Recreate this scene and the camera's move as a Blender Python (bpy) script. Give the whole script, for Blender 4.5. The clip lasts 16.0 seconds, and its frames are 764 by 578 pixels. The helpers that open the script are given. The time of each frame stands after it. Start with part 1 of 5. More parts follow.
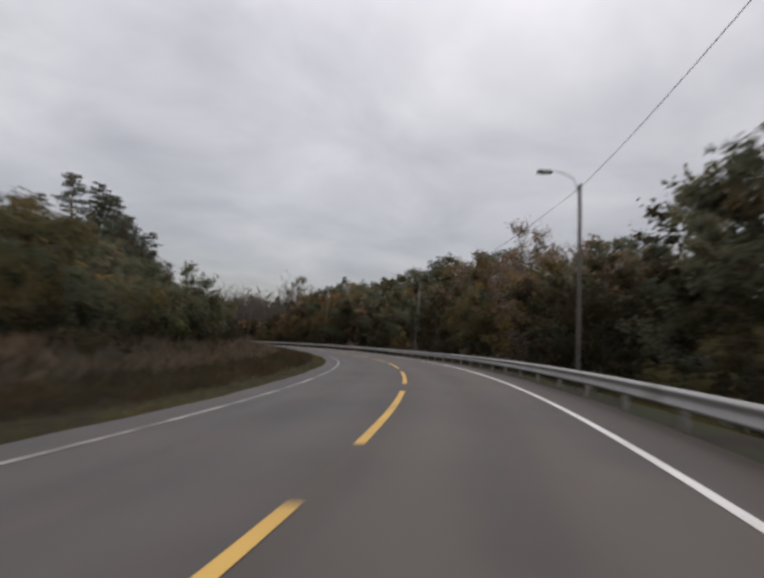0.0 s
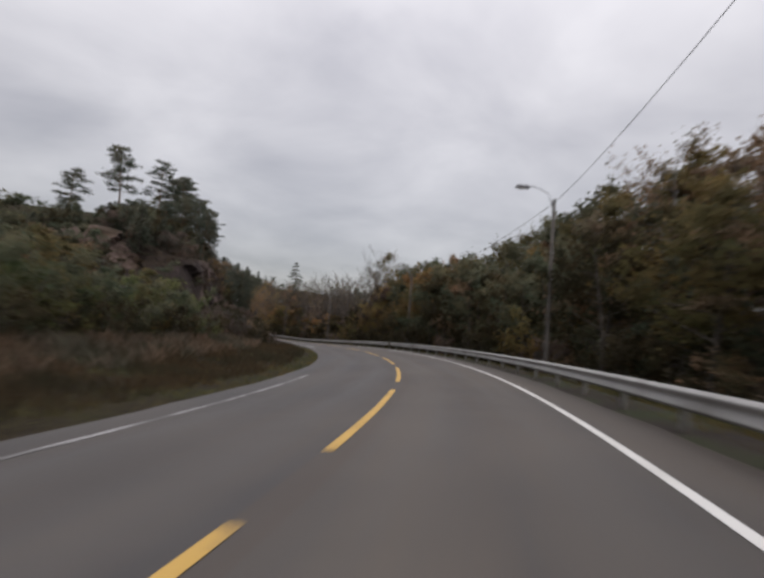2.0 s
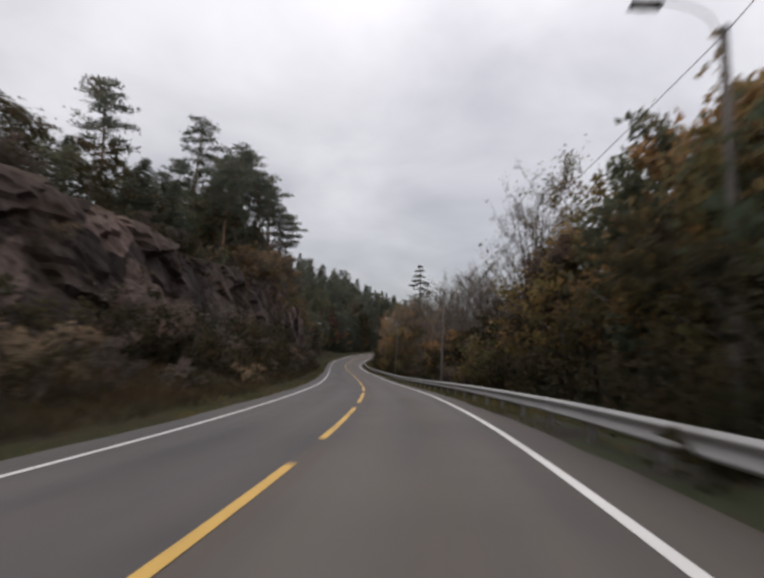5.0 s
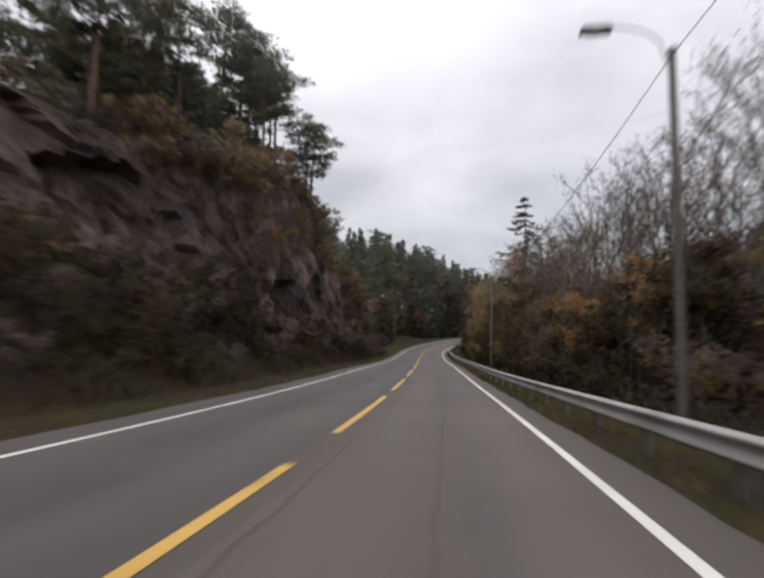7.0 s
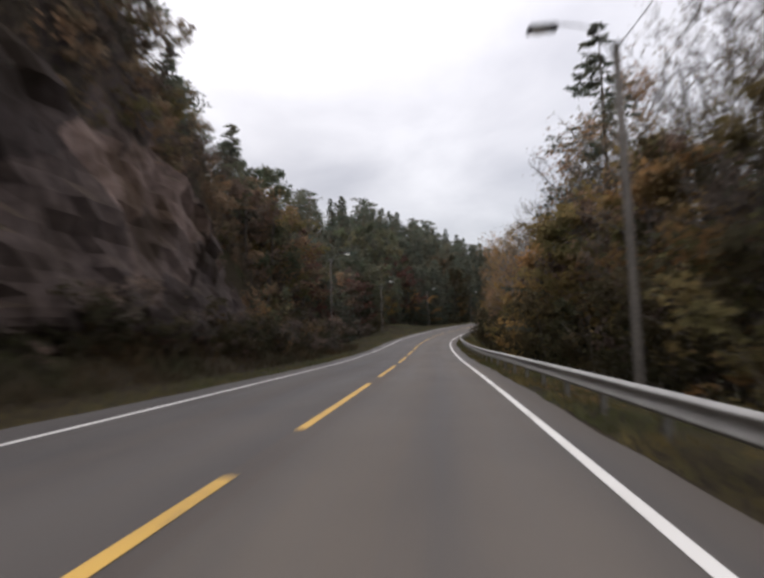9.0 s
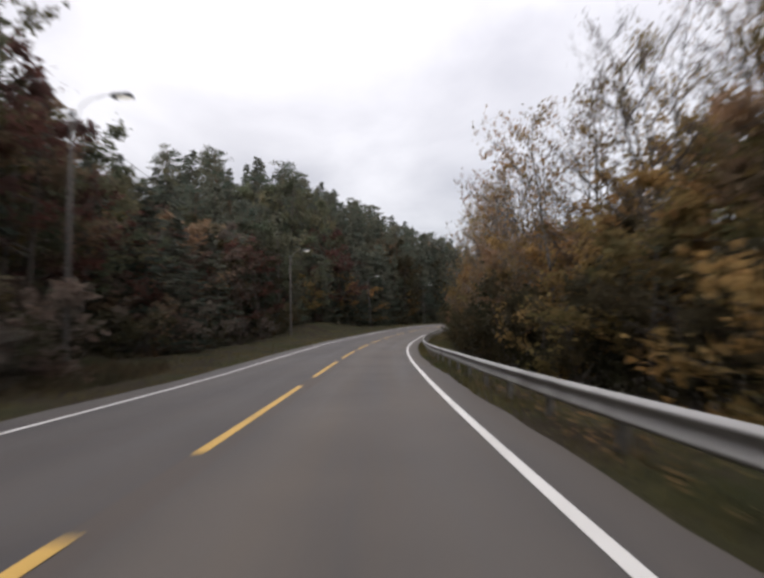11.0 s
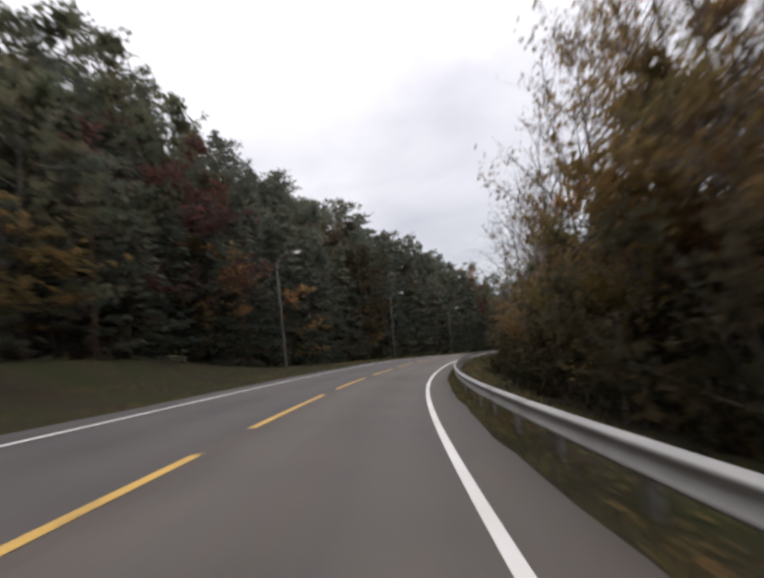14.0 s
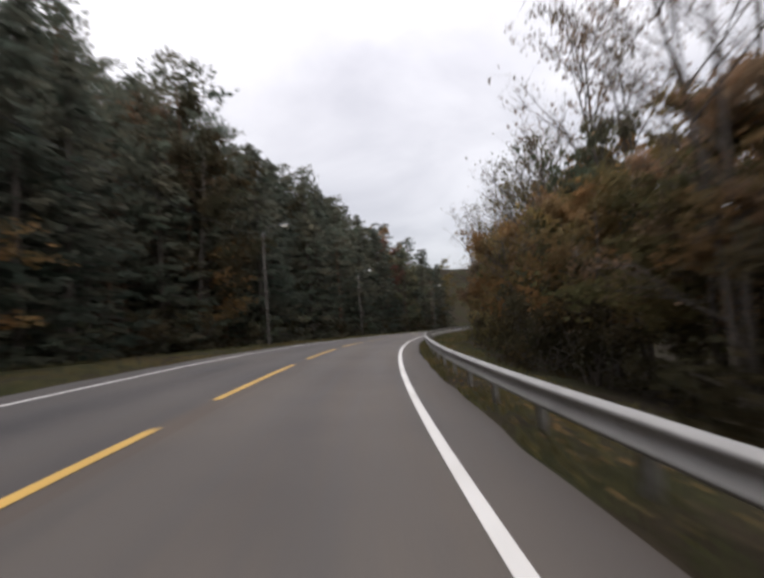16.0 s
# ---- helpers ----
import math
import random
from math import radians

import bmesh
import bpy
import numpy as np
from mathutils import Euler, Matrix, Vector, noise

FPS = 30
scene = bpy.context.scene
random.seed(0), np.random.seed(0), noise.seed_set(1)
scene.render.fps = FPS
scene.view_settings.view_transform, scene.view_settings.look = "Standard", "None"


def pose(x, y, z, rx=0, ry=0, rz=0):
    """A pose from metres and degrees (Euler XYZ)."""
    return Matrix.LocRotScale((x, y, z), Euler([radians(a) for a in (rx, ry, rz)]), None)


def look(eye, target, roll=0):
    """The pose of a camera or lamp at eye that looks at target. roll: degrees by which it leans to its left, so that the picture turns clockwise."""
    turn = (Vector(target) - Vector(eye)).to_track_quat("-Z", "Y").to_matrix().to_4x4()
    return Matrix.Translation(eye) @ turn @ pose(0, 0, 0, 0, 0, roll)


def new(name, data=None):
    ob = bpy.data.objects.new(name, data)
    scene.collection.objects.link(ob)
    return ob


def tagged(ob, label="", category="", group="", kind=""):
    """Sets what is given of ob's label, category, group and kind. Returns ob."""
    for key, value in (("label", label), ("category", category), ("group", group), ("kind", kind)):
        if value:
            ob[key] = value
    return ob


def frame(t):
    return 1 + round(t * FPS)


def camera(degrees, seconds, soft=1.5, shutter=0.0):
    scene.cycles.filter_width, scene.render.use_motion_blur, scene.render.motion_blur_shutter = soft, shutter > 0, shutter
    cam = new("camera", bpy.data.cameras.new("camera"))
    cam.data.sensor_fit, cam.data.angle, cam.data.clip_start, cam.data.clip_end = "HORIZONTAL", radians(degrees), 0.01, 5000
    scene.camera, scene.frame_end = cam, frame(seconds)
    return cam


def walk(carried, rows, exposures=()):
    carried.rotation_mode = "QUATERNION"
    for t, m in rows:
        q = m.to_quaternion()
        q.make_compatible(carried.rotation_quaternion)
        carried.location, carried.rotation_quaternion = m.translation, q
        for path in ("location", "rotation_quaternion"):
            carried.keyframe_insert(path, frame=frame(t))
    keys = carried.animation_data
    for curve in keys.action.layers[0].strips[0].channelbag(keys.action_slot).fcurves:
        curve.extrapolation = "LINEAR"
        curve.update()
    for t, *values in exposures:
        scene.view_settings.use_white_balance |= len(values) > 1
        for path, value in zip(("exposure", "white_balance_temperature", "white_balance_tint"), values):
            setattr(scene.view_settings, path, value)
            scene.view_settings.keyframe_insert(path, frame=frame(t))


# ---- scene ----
# the road's run: curvature every 10 m, grade and cross-fall every 20 m, from 10 m behind the start
CURVE = [
    0.0204, 0.0163, 0.0121, 0.0099, 0.0114, 0.0136, 0.0128, 0.0098, 0.0068, 0.004, 0.0038, 0.0015,
    0.0005, 0.0012, 0.0002, -0.0007, -0.0023, -0.0032, -0.0062, -0.0049, -0.0082, -0.0054, -0.0056, -0.0077,
    -0.0071, -0.0068, -0.0081, -0.0095, -0.0108, -0.0115, -0.0118, -0.0119, -0.0119, -0.0118, -0.0118,
]
GRADE = [
    0.016, -0.006, -0.024, -0.025, -0.037, -0.042, -0.024, -0.025, 0.006, 0.019, 0.035, 0.041,
    0.025, 0.021, 0.011, 0.005, 0.003, 0.002,
]
FALL = [
    -0.081, -0.084, -0.077, -0.067, -0.049, -0.005, 0.03, 0.014, 0.011, 0.064, 0.076, 0.081,
    0.055, 0.046, 0.048, 0.048, 0.047, 0.047,
]
S = np.arange(-40.0, 331.0)
_k = np.interp(S, np.arange(-10, 331, 10), CURVE)
_g = np.interp(S, np.arange(-10, 331, 20), GRADE)
BANK = np.interp(S, np.arange(-10, 331, 20), FALL)
HEAD = np.concatenate([[0], np.cumsum((_k[1:] + _k[:-1]) / 2)])
HEAD -= HEAD[40]
_m = (HEAD[1:] + HEAD[:-1]) / 2
CX, CY, CZ = (np.concatenate([[0], np.cumsum(d)]) for d in (-np.sin(_m), np.cos(_m), (_g[1:] + _g[:-1]) / 2))
CX, CY, CZ = CX - CX[40], CY - CY[40], CZ - CZ[40]


def road(s, w, z=0.0):
    """The point s metres along the centre line, w metres to its right, z above the banked surface."""
    a = np.interp(s, S, HEAD)
    return np.interp(s, S, CX) + w * np.cos(a), np.interp(s, S, CY) + w * np.sin(a), np.interp(s, S, CZ) - np.interp(s, S, BANK) * w + z


FOV, EYE, DASH = 76.25, 1.064, 4.94
# seconds, metres along, metres right of the centre line, degrees of yaw from the road, pitch, roll
DRIVE = [
    (0.0, -0.19, 1.18, 14.24, 5.64, 5.59),
    (0.5, 5.93, 1.10, 12.33, 4.38, 6.31),
    (1.0, 12.00, 1.20, 11.61, 4.36, 5.17),
    (1.5, 18.12, 1.33, 11.91, 4.44, 4.15),
    (2.0, 24.30, 1.33, 12.65, 4.13, 4.52),
    (2.5, 30.47, 1.29, 13.58, 2.82, 4.10),
    (3.0, 36.59, 1.31, 14.11, 2.14, 2.26),
    (3.2, 39.05, 1.30, 14.29, 3.01, 3.16),
    (3.5, 42.74, 1.34, 13.85, 3.25, 3.13),
    (4.0, 48.93, 1.38, 11.69, 4.40, 2.99),
    (4.5, 55.16, 1.42, 8.88, 5.90, 2.80),
    (5.0, 61.39, 1.46, 6.72, 7.05, 2.66),
    (5.3, 65.12, 1.46, 6.28, 7.29, 2.63),
    (5.5, 67.61, 1.50, 6.75, 5.54, 1.99),
    (6.0, 73.82, 1.54, 6.10, 5.86, 0.64),
    (6.5, 80.10, 1.53, 6.82, 6.10, 0.11),
    (7.0, 86.27, 1.57, 8.99, 5.38, 1.45),
    (7.5, 92.53, 1.63, 6.42, 4.37, -0.61),
    (8.0, 98.79, 1.66, 6.57, 4.38, -2.14),
    (8.2, 101.29, 1.68, 6.82, 4.14, -2.37),
    (8.5, 105.04, 1.67, 6.78, 4.23, -2.26),
    (9.0, 111.28, 1.65, 6.57, 4.64, -1.73),
    (9.5, 117.52, 1.63, 6.30, 5.18, -1.04),
    (10.0, 123.74, 1.63, 6.09, 5.59, -0.51),
    (10.3, 127.47, 1.62, 6.05, 5.68, -0.40),
    (10.5, 129.96, 1.66, 2.94, 4.97, -0.75),
    (11.0, 136.18, 1.72, -0.82, 5.08, -1.61),
    (11.5, 142.31, 1.82, -1.34, 6.27, -2.30),
    (12.0, 148.58, 1.93, -0.90, 6.25, -1.22),
    (12.5, 154.68, 2.00, 1.01, 8.87, -1.74),
    (13.0, 160.78, 2.14, 1.13, 7.32, -3.22),
    (13.5, 167.03, 2.25, 0.01, 9.64, -4.40),
    (14.0, 173.22, 2.29, -0.30, 9.47, -4.54),
    (14.5, 179.37, 2.29, -0.71, 7.64, -5.81),
    (15.0, 185.40, 2.21, -1.05, 7.22, -4.60),
    (15.5, 191.54, 2.24, -1.38, 7.89, -4.03),
    (16.0, 197.64, 2.25, -3.37, 6.36, -4.89),
]
WR, WL, RAIL_W, RAIL_TOP = 2.868, 2.753, 3.847, 0.530
EXPOSURE = [(0, -0.15), (3, -0.03), (5.5, 0.02), (8, 0.36), (16, 0.36)]


def camera_pose(s, e, yaw, pitch, roll):
    """Eye over the lane at (s, e), turned by degrees from the road's heading."""
    eye = Vector(road(s, e, EYE))
    a, p, r = np.interp(s, S, HEAD) + radians(yaw), radians(pitch), radians(roll)
    ahead = Vector((-math.sin(a) * math.cos(p), math.cos(a) * math.cos(p), math.sin(p)))
    level = Vector((math.cos(a), math.sin(a), 0))
    above = level.cross(ahead)
    right, up = math.cos(r) * level + math.sin(r) * above, math.cos(r) * above - math.sin(r) * level
    m = Matrix((right, up, -ahead)).transposed().to_4x4()
    return Matrix.Translation(eye) @ m


cam = camera(FOV, 16.0, soft=3.0, shutter=0.65)
walk(cam, [(t, camera_pose(*v)) for t, *v in DRIVE], exposures=EXPOSURE)

# ---- world and light ----
world = bpy.data.worlds.new("overcast")
scene.world = world
world.use_nodes = True
nt = world.node_tree
nt.nodes.clear()


def node(tree, kind, **values):
    n = tree.nodes.new(kind)
    for key, v in values.items():
        if key in n.inputs:
            n.inputs[key].default_value = v
    return n


def ramp(tree, src, stops, name="Color"):
    n = tree.nodes.new("ShaderNodeValToRGB")
    el = n.color_ramp.elements
    while len(el) < len(stops):
        el.new(0.5)
    for e, (p, c) in zip(el, stops):
        e.position, e.color = p, (*c, 1) if len(c) == 3 else c
    tree.links.new(src, n.inputs[0])
    return n.outputs[name]


def math_node(tree, op, a, b):
    n = tree.nodes.new("ShaderNodeMath")
    n.operation = op
    for i, v in enumerate((a, b)):
        if isinstance(v, (int, float)):
            n.inputs[i].default_value = v
        else:
            tree.links.new(v, n.inputs[i])
    return n.outputs[0]


def mix(tree, fac, a, b, how="MIX"):
    n = tree.nodes.new("ShaderNodeMix")
    n.data_type, n.blend_type = "RGBA", how
    for i, v in ((0, fac), (6, a), (7, b)):
        if isinstance(v, (int, float)):
            n.inputs[i].default_value = v
        elif isinstance(v, tuple):
            n.inputs[i].default_value = (*v, 1)
        else:
            tree.links.new(v, n.inputs[i])
    return n.outputs[2]


SUN_UP, SUN_TURN = radians(38), radians(150)
sky = nt.nodes.new("ShaderNodeTexSky")
sky.sky_type, sky.sun_disc = "NISHITA", False
sky.sun_elevation, sky.sun_rotation = SUN_UP, SUN_TURN
tc = nt.nodes.new("ShaderNodeTexCoord")
split = nt.nodes.new("ShaderNodeSeparateXYZ")
nt.links.new(tc.outputs["Generated"], split.inputs[0])
up = math_node(nt, "MAXIMUM", split.outputs[2], 0.0)
flat = nt.nodes.new("ShaderNodeCombineXYZ")
den = math_node(nt, "ADD", up, 0.22)
nt.links.new(math_node(nt, "DIVIDE", split.outputs[0], den), flat.inputs[0])
nt.links.new(math_node(nt, "DIVIDE", split.outputs[1], den), flat.inputs[1])
clouds = node(nt, "ShaderNodeTexNoise", Scale=1.5, Detail=5.0, Roughness=0.5, Distortion=0.3)
nt.links.new(flat.outputs[0], clouds.inputs["Vector"])
deck = ramp(nt, clouds.outputs["Fac"], [(0.30, (0.475, 0.452, 0.468)), (0.5, (0.625, 0.596, 0.606)), (0.72, (0.79, 0.756, 0.762))])
grey = mix(nt, 0.03, deck, sky.outputs[0])
bright = math_node(nt, "ADD", math_node(nt, "ADD", math_node(nt, "MULTIPLY", up, 1.0), 0.56), math_node(nt, "MULTIPLY", math_node(nt, "POWER", up, 3.0), 1.3))
bg = nt.nodes.new("ShaderNodeBackground")
nt.links.new(grey, bg.inputs[0])
nt.links.new(bright, bg.inputs[1])
out = nt.nodes.new("ShaderNodeOutputWorld")
nt.links.new(bg.outputs[0], out.inputs[0])

sun = new("sun", bpy.data.lights.new("sun", "SUN"))
sun.data.energy, sun.data.angle, sun.data.color = 0.5, radians(30), (1.0, 0.97, 0.93)
sun.matrix_world = look((0, 0, 0), (-math.sin(SUN_TURN) * math.cos(SUN_UP), -math.cos(SUN_TURN) * math.cos(SUN_UP), -math.sin(SUN_UP)))


# ---- materials ----
def material(name, colour, rough=0.8, metal=0.0, grain=30.0, spread=0.25, patch=1.0, bump=0.2, dirt=None, dirt_at=0.62, coords="Object", spec=0.3):
    """A surface with variation at two scales (grain, patch), fine relief, and stains of the colour dirt."""
    m = bpy.data.materials.new(name)
    m.use_nodes = True
    t = m.node_tree
    b = t.nodes["Principled BSDF"]
    c = t.nodes.new("ShaderNodeTexCoord").outputs[coords]
    fine = node(t, "ShaderNodeTexNoise", Scale=grain, Detail=4.0, Roughness=0.6)
    big = node(t, "ShaderNodeTexNoise", Scale=patch, Detail=3.0, Roughness=0.55)
    for n in (fine, big):
        t.links.new(c, n.inputs["Vector"])
    lo, hi = tuple(v * (1 - spread) for v in colour), tuple(min(1, v * (1 + spread)) for v in colour)
    a = ramp(t, fine.outputs["Fac"], [(0.3, lo), (0.7, hi)])
    w = ramp(t, big.outputs["Fac"], [(0.3, (1 - spread,) * 3), (0.7, (1 + spread * 0.5,) * 3)])
    col = mix(t, 1.0, a, w, "MULTIPLY")
    if dirt:
        d = ramp(t, big.outputs["Fac"], [(dirt_at - 0.06, (0, 0, 0)), (dirt_at + 0.1, (1, 1, 1))])
        col = mix(t, d, col, dirt)
    t.links.new(col, b.inputs["Base Color"])
    b.inputs["Roughness"].default_value, b.inputs["Metallic"].default_value = rough, metal
    b.inputs["Specular IOR Level"].default_value = spec
    if bump:
        n = node(t, "ShaderNodeBump", Strength=bump, Distance=0.02)
        t.links.new(fine.outputs["Fac"], n.inputs["Height"])
        t.links.new(n.outputs[0], b.inputs["Normal"])
    return m


def leaf_material(name, dark, light, glow=0.5, rough=0.7):
    """Leaves: each one its own shade, each plant its own brightness, some light passing through."""
    m = bpy.data.materials.new(name)
    m.use_nodes = True
    t = m.node_tree
    b = t.nodes["Principled BSDF"]
    geo, info = t.nodes.new("ShaderNodeNewGeometry"), t.nodes.new("ShaderNodeObjectInfo")
    dark, light = tuple(0.6 * d + 0.55 * l for d, l in zip(dark, light)), tuple(1.26 * l for l in light)
    dark, light = (tuple(0.84 * v + 0.16 * (0.35 * q[0] + 0.5 * q[1] + 0.15 * q[2]) for v in q) for q in (dark, light))
    place_at = t.nodes.new("ShaderNodeTexCoord").outputs["Object"]
    clumps = node(t, "ShaderNodeTexNoise", Scale=1.1, Detail=3.0)
    hues = node(t, "ShaderNodeTexNoise", Scale=0.42, Detail=2.0)
    for n in (clumps, hues):
        t.links.new(place_at, n.inputs["Vector"])
    both = math_node(t, "ADD", math_node(t, "MULTIPLY", geo.outputs["Random Per Island"], 0.26), math_node(t, "MULTIPLY", clumps.outputs["Fac"], 0.74))
    c = ramp(t, both, [(0.22, dark), (0.68, light), (0.85, tuple(min(1, v * 1.2) for v in light))])
    tone = ramp(t, info.outputs["Random"], [(0.0, (0.74, 0.75, 0.76)), (0.5, (0.95, 0.95, 0.95)), (1.0, (1.18, 1.12, 1.06))])
    hue = ramp(t, hues.outputs["Fac"], [(0.36, (0.72, 0.86, 0.84)), (0.5, (0.95, 0.96, 0.95)), (0.64, (1.18, 1.04, 0.94))])
    c = mix(t, 1.0, mix(t, 1.0, c, tone, "MULTIPLY"), hue, "MULTIPLY")
    t.links.new(c, b.inputs["Base Color"])
    b.inputs["Roughness"].default_value, b.inputs["Specular IOR Level"].default_value = rough, 0.06
    tr = t.nodes.new("ShaderNodeBsdfTranslucent")
    t.links.new(c, tr.inputs["Color"])
    mx = t.nodes.new("ShaderNodeMixShader")
    mx.inputs[0].default_value = glow
    t.links.new(b.outputs[0], mx.inputs[1])
    t.links.new(tr.outputs[0], mx.inputs[2])
    t.links.new(mx.outputs[0], t.nodes["Material Output"].inputs["Surface"])
    return m


def asphalt_material():
    """Worn asphalt: aggregate, long stains along the lanes, polished wheel tracks and a sealed seam. UV is (along, across) in metres."""
    m = bpy.data.materials.new("asphalt")
    m.use_nodes = True
    t = m.node_tree
    b = t.nodes["Principled BSDF"]
    uv = t.nodes.new("ShaderNodeUVMap").outputs[0]
    sp = t.nodes.new("ShaderNodeSeparateXYZ")
    t.links.new(uv, sp.inputs[0])
    stretch = t.nodes.new("ShaderNodeCombineXYZ")
    t.links.new(math_node(t, "MULTIPLY", sp.outputs[0], 0.07), stretch.inputs[0])
    t.links.new(math_node(t, "MULTIPLY", sp.outputs[1], 1.1), stretch.inputs[1])
    streak = node(t, "ShaderNodeTexNoise", Scale=1.3, Detail=4.0, Roughness=0.6)
    t.links.new(stretch.outputs[0], streak.inputs["Vector"])
    patch = node(t, "ShaderNodeTexNoise", Scale=0.28, Detail=4.0, Roughness=0.6)
    fine = node(t, "ShaderNodeTexNoise", Scale=60.0, Detail=3.0, Roughness=0.7)
    for n in (patch, fine):
        t.links.new(uv, n.inputs["Vector"])
    col = ramp(t, fine.outputs["Fac"], [(0.3, (0.066, 0.058, 0.0515)), (0.7, (0.105, 0.092, 0.081))])
    col = mix(t, 1.0, col, ramp(t, streak.outputs["Fac"], [(0.3, (0.74, 0.76, 0.80)), (0.5, (0.98, 0.97, 0.96)), (0.7, (1.2, 1.16, 1.09))]), "MULTIPLY")
    col = mix(t, 1.0, col, ramp(t, patch.outputs["Fac"], [(0.32, (0.80, 0.80, 0.82)), (0.68, (1.14, 1.11, 1.08))]), "MULTIPLY")
    # wheel tracks: two bands a lane, a little paler and smoother
    wave = math_node(t, "MULTIPLY", math_node(t, "ABSOLUTE", sp.outputs[1], 0), 4.35)
    track = math_node(t, "MULTIPLY", math_node(t, "ADD", math_node(t, "SINE", math_node(t, "SUBTRACT", wave, 1.9), 0), 1.0), 0.5)
    col = mix(t, math_node(t, "MULTIPLY", track, 0.3), col, (0.123, 0.108, 0.093))
    # the far lane is older and colder in tone
    lane = math_node(t, "LESS_THAN", sp.outputs[1], -0.05)
    col = mix(t, lane, col, mix(t, 1.0, col, (0.86, 0.89, 0.95), "MULTIPLY"))
    # brown stain beside the centre line and the sealed seam
    near = math_node(t, "LESS_THAN", math_node(t, "ABSOLUTE", math_node(t, "SUBTRACT", sp.outputs[1], 0.10), 0), 0.16)
    col = mix(t, math_node(t, "MULTIPLY", near, math_node(t, "MULTIPLY", streak.outputs["Fac"], 0.45)), col, (0.07, 0.046, 0.033))
    wob = math_node(t, "MULTIPLY", math_node(t, "SUBTRACT", patch.outputs["Fac"], 0.5), 0.5)
    seam = math_node(t, "LESS_THAN", math_node(t, "ABSOLUTE", math_node(t, "SUBTRACT", sp.outputs[1], math_node(t, "ADD", wob, 0.36)), 0), 0.022)
    a_s = math_node(t, "MULTIPLY", math_node(t, "GREATER_THAN", sp.outputs[0], 74.0), math_node(t, "LESS_THAN", sp.outputs[0], 104.0))
    col = mix(t, math_node(t, "MULTIPLY", math_node(t, "MULTIPLY", seam, a_s), math_node(t, "MULTIPLY", streak.outputs["Fac"], 0.9)), col, (0.045, 0.037, 0.034))
    # a second sealed crack between the wheel tracks
    crack = math_node(t, "LESS_THAN", math_node(t, "ABSOLUTE", math_node(t, "SUBTRACT", sp.outputs[1], math_node(t, "ADD", math_node(t, "MULTIPLY", wob, 0.8), 1.45)), 0), 0.03)
    c_s = math_node(t, "MULTIPLY", math_node(t, "GREATER_THAN", sp.outputs[0], 88.0), math_node(t, "LESS_THAN", sp.outputs[0], 108.0))
    col = mix(t, math_node(t, "MULTIPLY", math_node(t, "MULTIPLY", crack, c_s), 0.38), col, (0.045, 0.04, 0.038))
    # soil washed over the outer strip
    soil = math_node(t, "MULTIPLY", math_node(t, "MINIMUM", math_node(t, "MAXIMUM", math_node(t, "SUBTRACT", math_node(t, "ADD", sp.outputs[1], math_node(t, "MULTIPLY", math_node(t, "SUBTRACT", patch.outputs["Fac"], 0.5), 0.9)), 3.05), 0.0), 0.6), 1.25)
    col = mix(t, soil, col, (0.044, 0.034, 0.027))
    t.links.new(col, b.inputs["Base Color"])
    t.links.new(ramp(t, streak.outputs["Fac"], [(0.3, (0.62,) * 3), (0.7, (0.8,) * 3)]), b.inputs["Roughness"])
    b.inputs["Specular IOR Level"].default_value = 0.35
    n = node(t, "ShaderNodeBump", Strength=0.35, Distance=0.01)
    t.links.new(fine.outputs["Fac"], n.inputs["Height"])
    t.links.new(n.outputs[0], b.inputs["Normal"])
    return m


def paint_material(name, colour, wear):
    """Road paint with chipped, worn patches through which asphalt shows."""
    m = bpy.data.materials.new(name)
    m.use_nodes = True
    t = m.node_tree
    b = t.nodes["Principled BSDF"]
    uv = t.nodes.new("ShaderNodeUVMap").outputs[0]
    n1 = node(t, "ShaderNodeTexNoise", Scale=9.0, Detail=5.0, Roughness=0.75)
    n2 = node(t, "ShaderNodeTexNoise", Scale=0.8, Detail=2.0)
    for n in (n1, n2):
        t.links.new(uv, n.inputs["Vector"])
    both = math_node(t, "ADD", math_node(t, "MULTIPLY", n1.outputs["Fac"], 0.6), math_node(t, "MULTIPLY", n2.outputs["Fac"], 0.4))
    chip = ramp(t, both, [(wear - 0.05, (1, 1, 1)), (wear + 0.05, (0, 0, 0))])
    tone = mix(t, 1.0, colour, ramp(t, n2.outputs["Fac"], [(0.3, (0.85, 0.84, 0.82)), (0.7, (1.05, 1.05, 1.05))]), "MULTIPLY")
    t.links.new(mix(t, chip, tone, (0.085, 0.08, 0.076)), b.inputs["Base Color"])
    b.inputs["Roughness"].default_value = 0.65
    return m


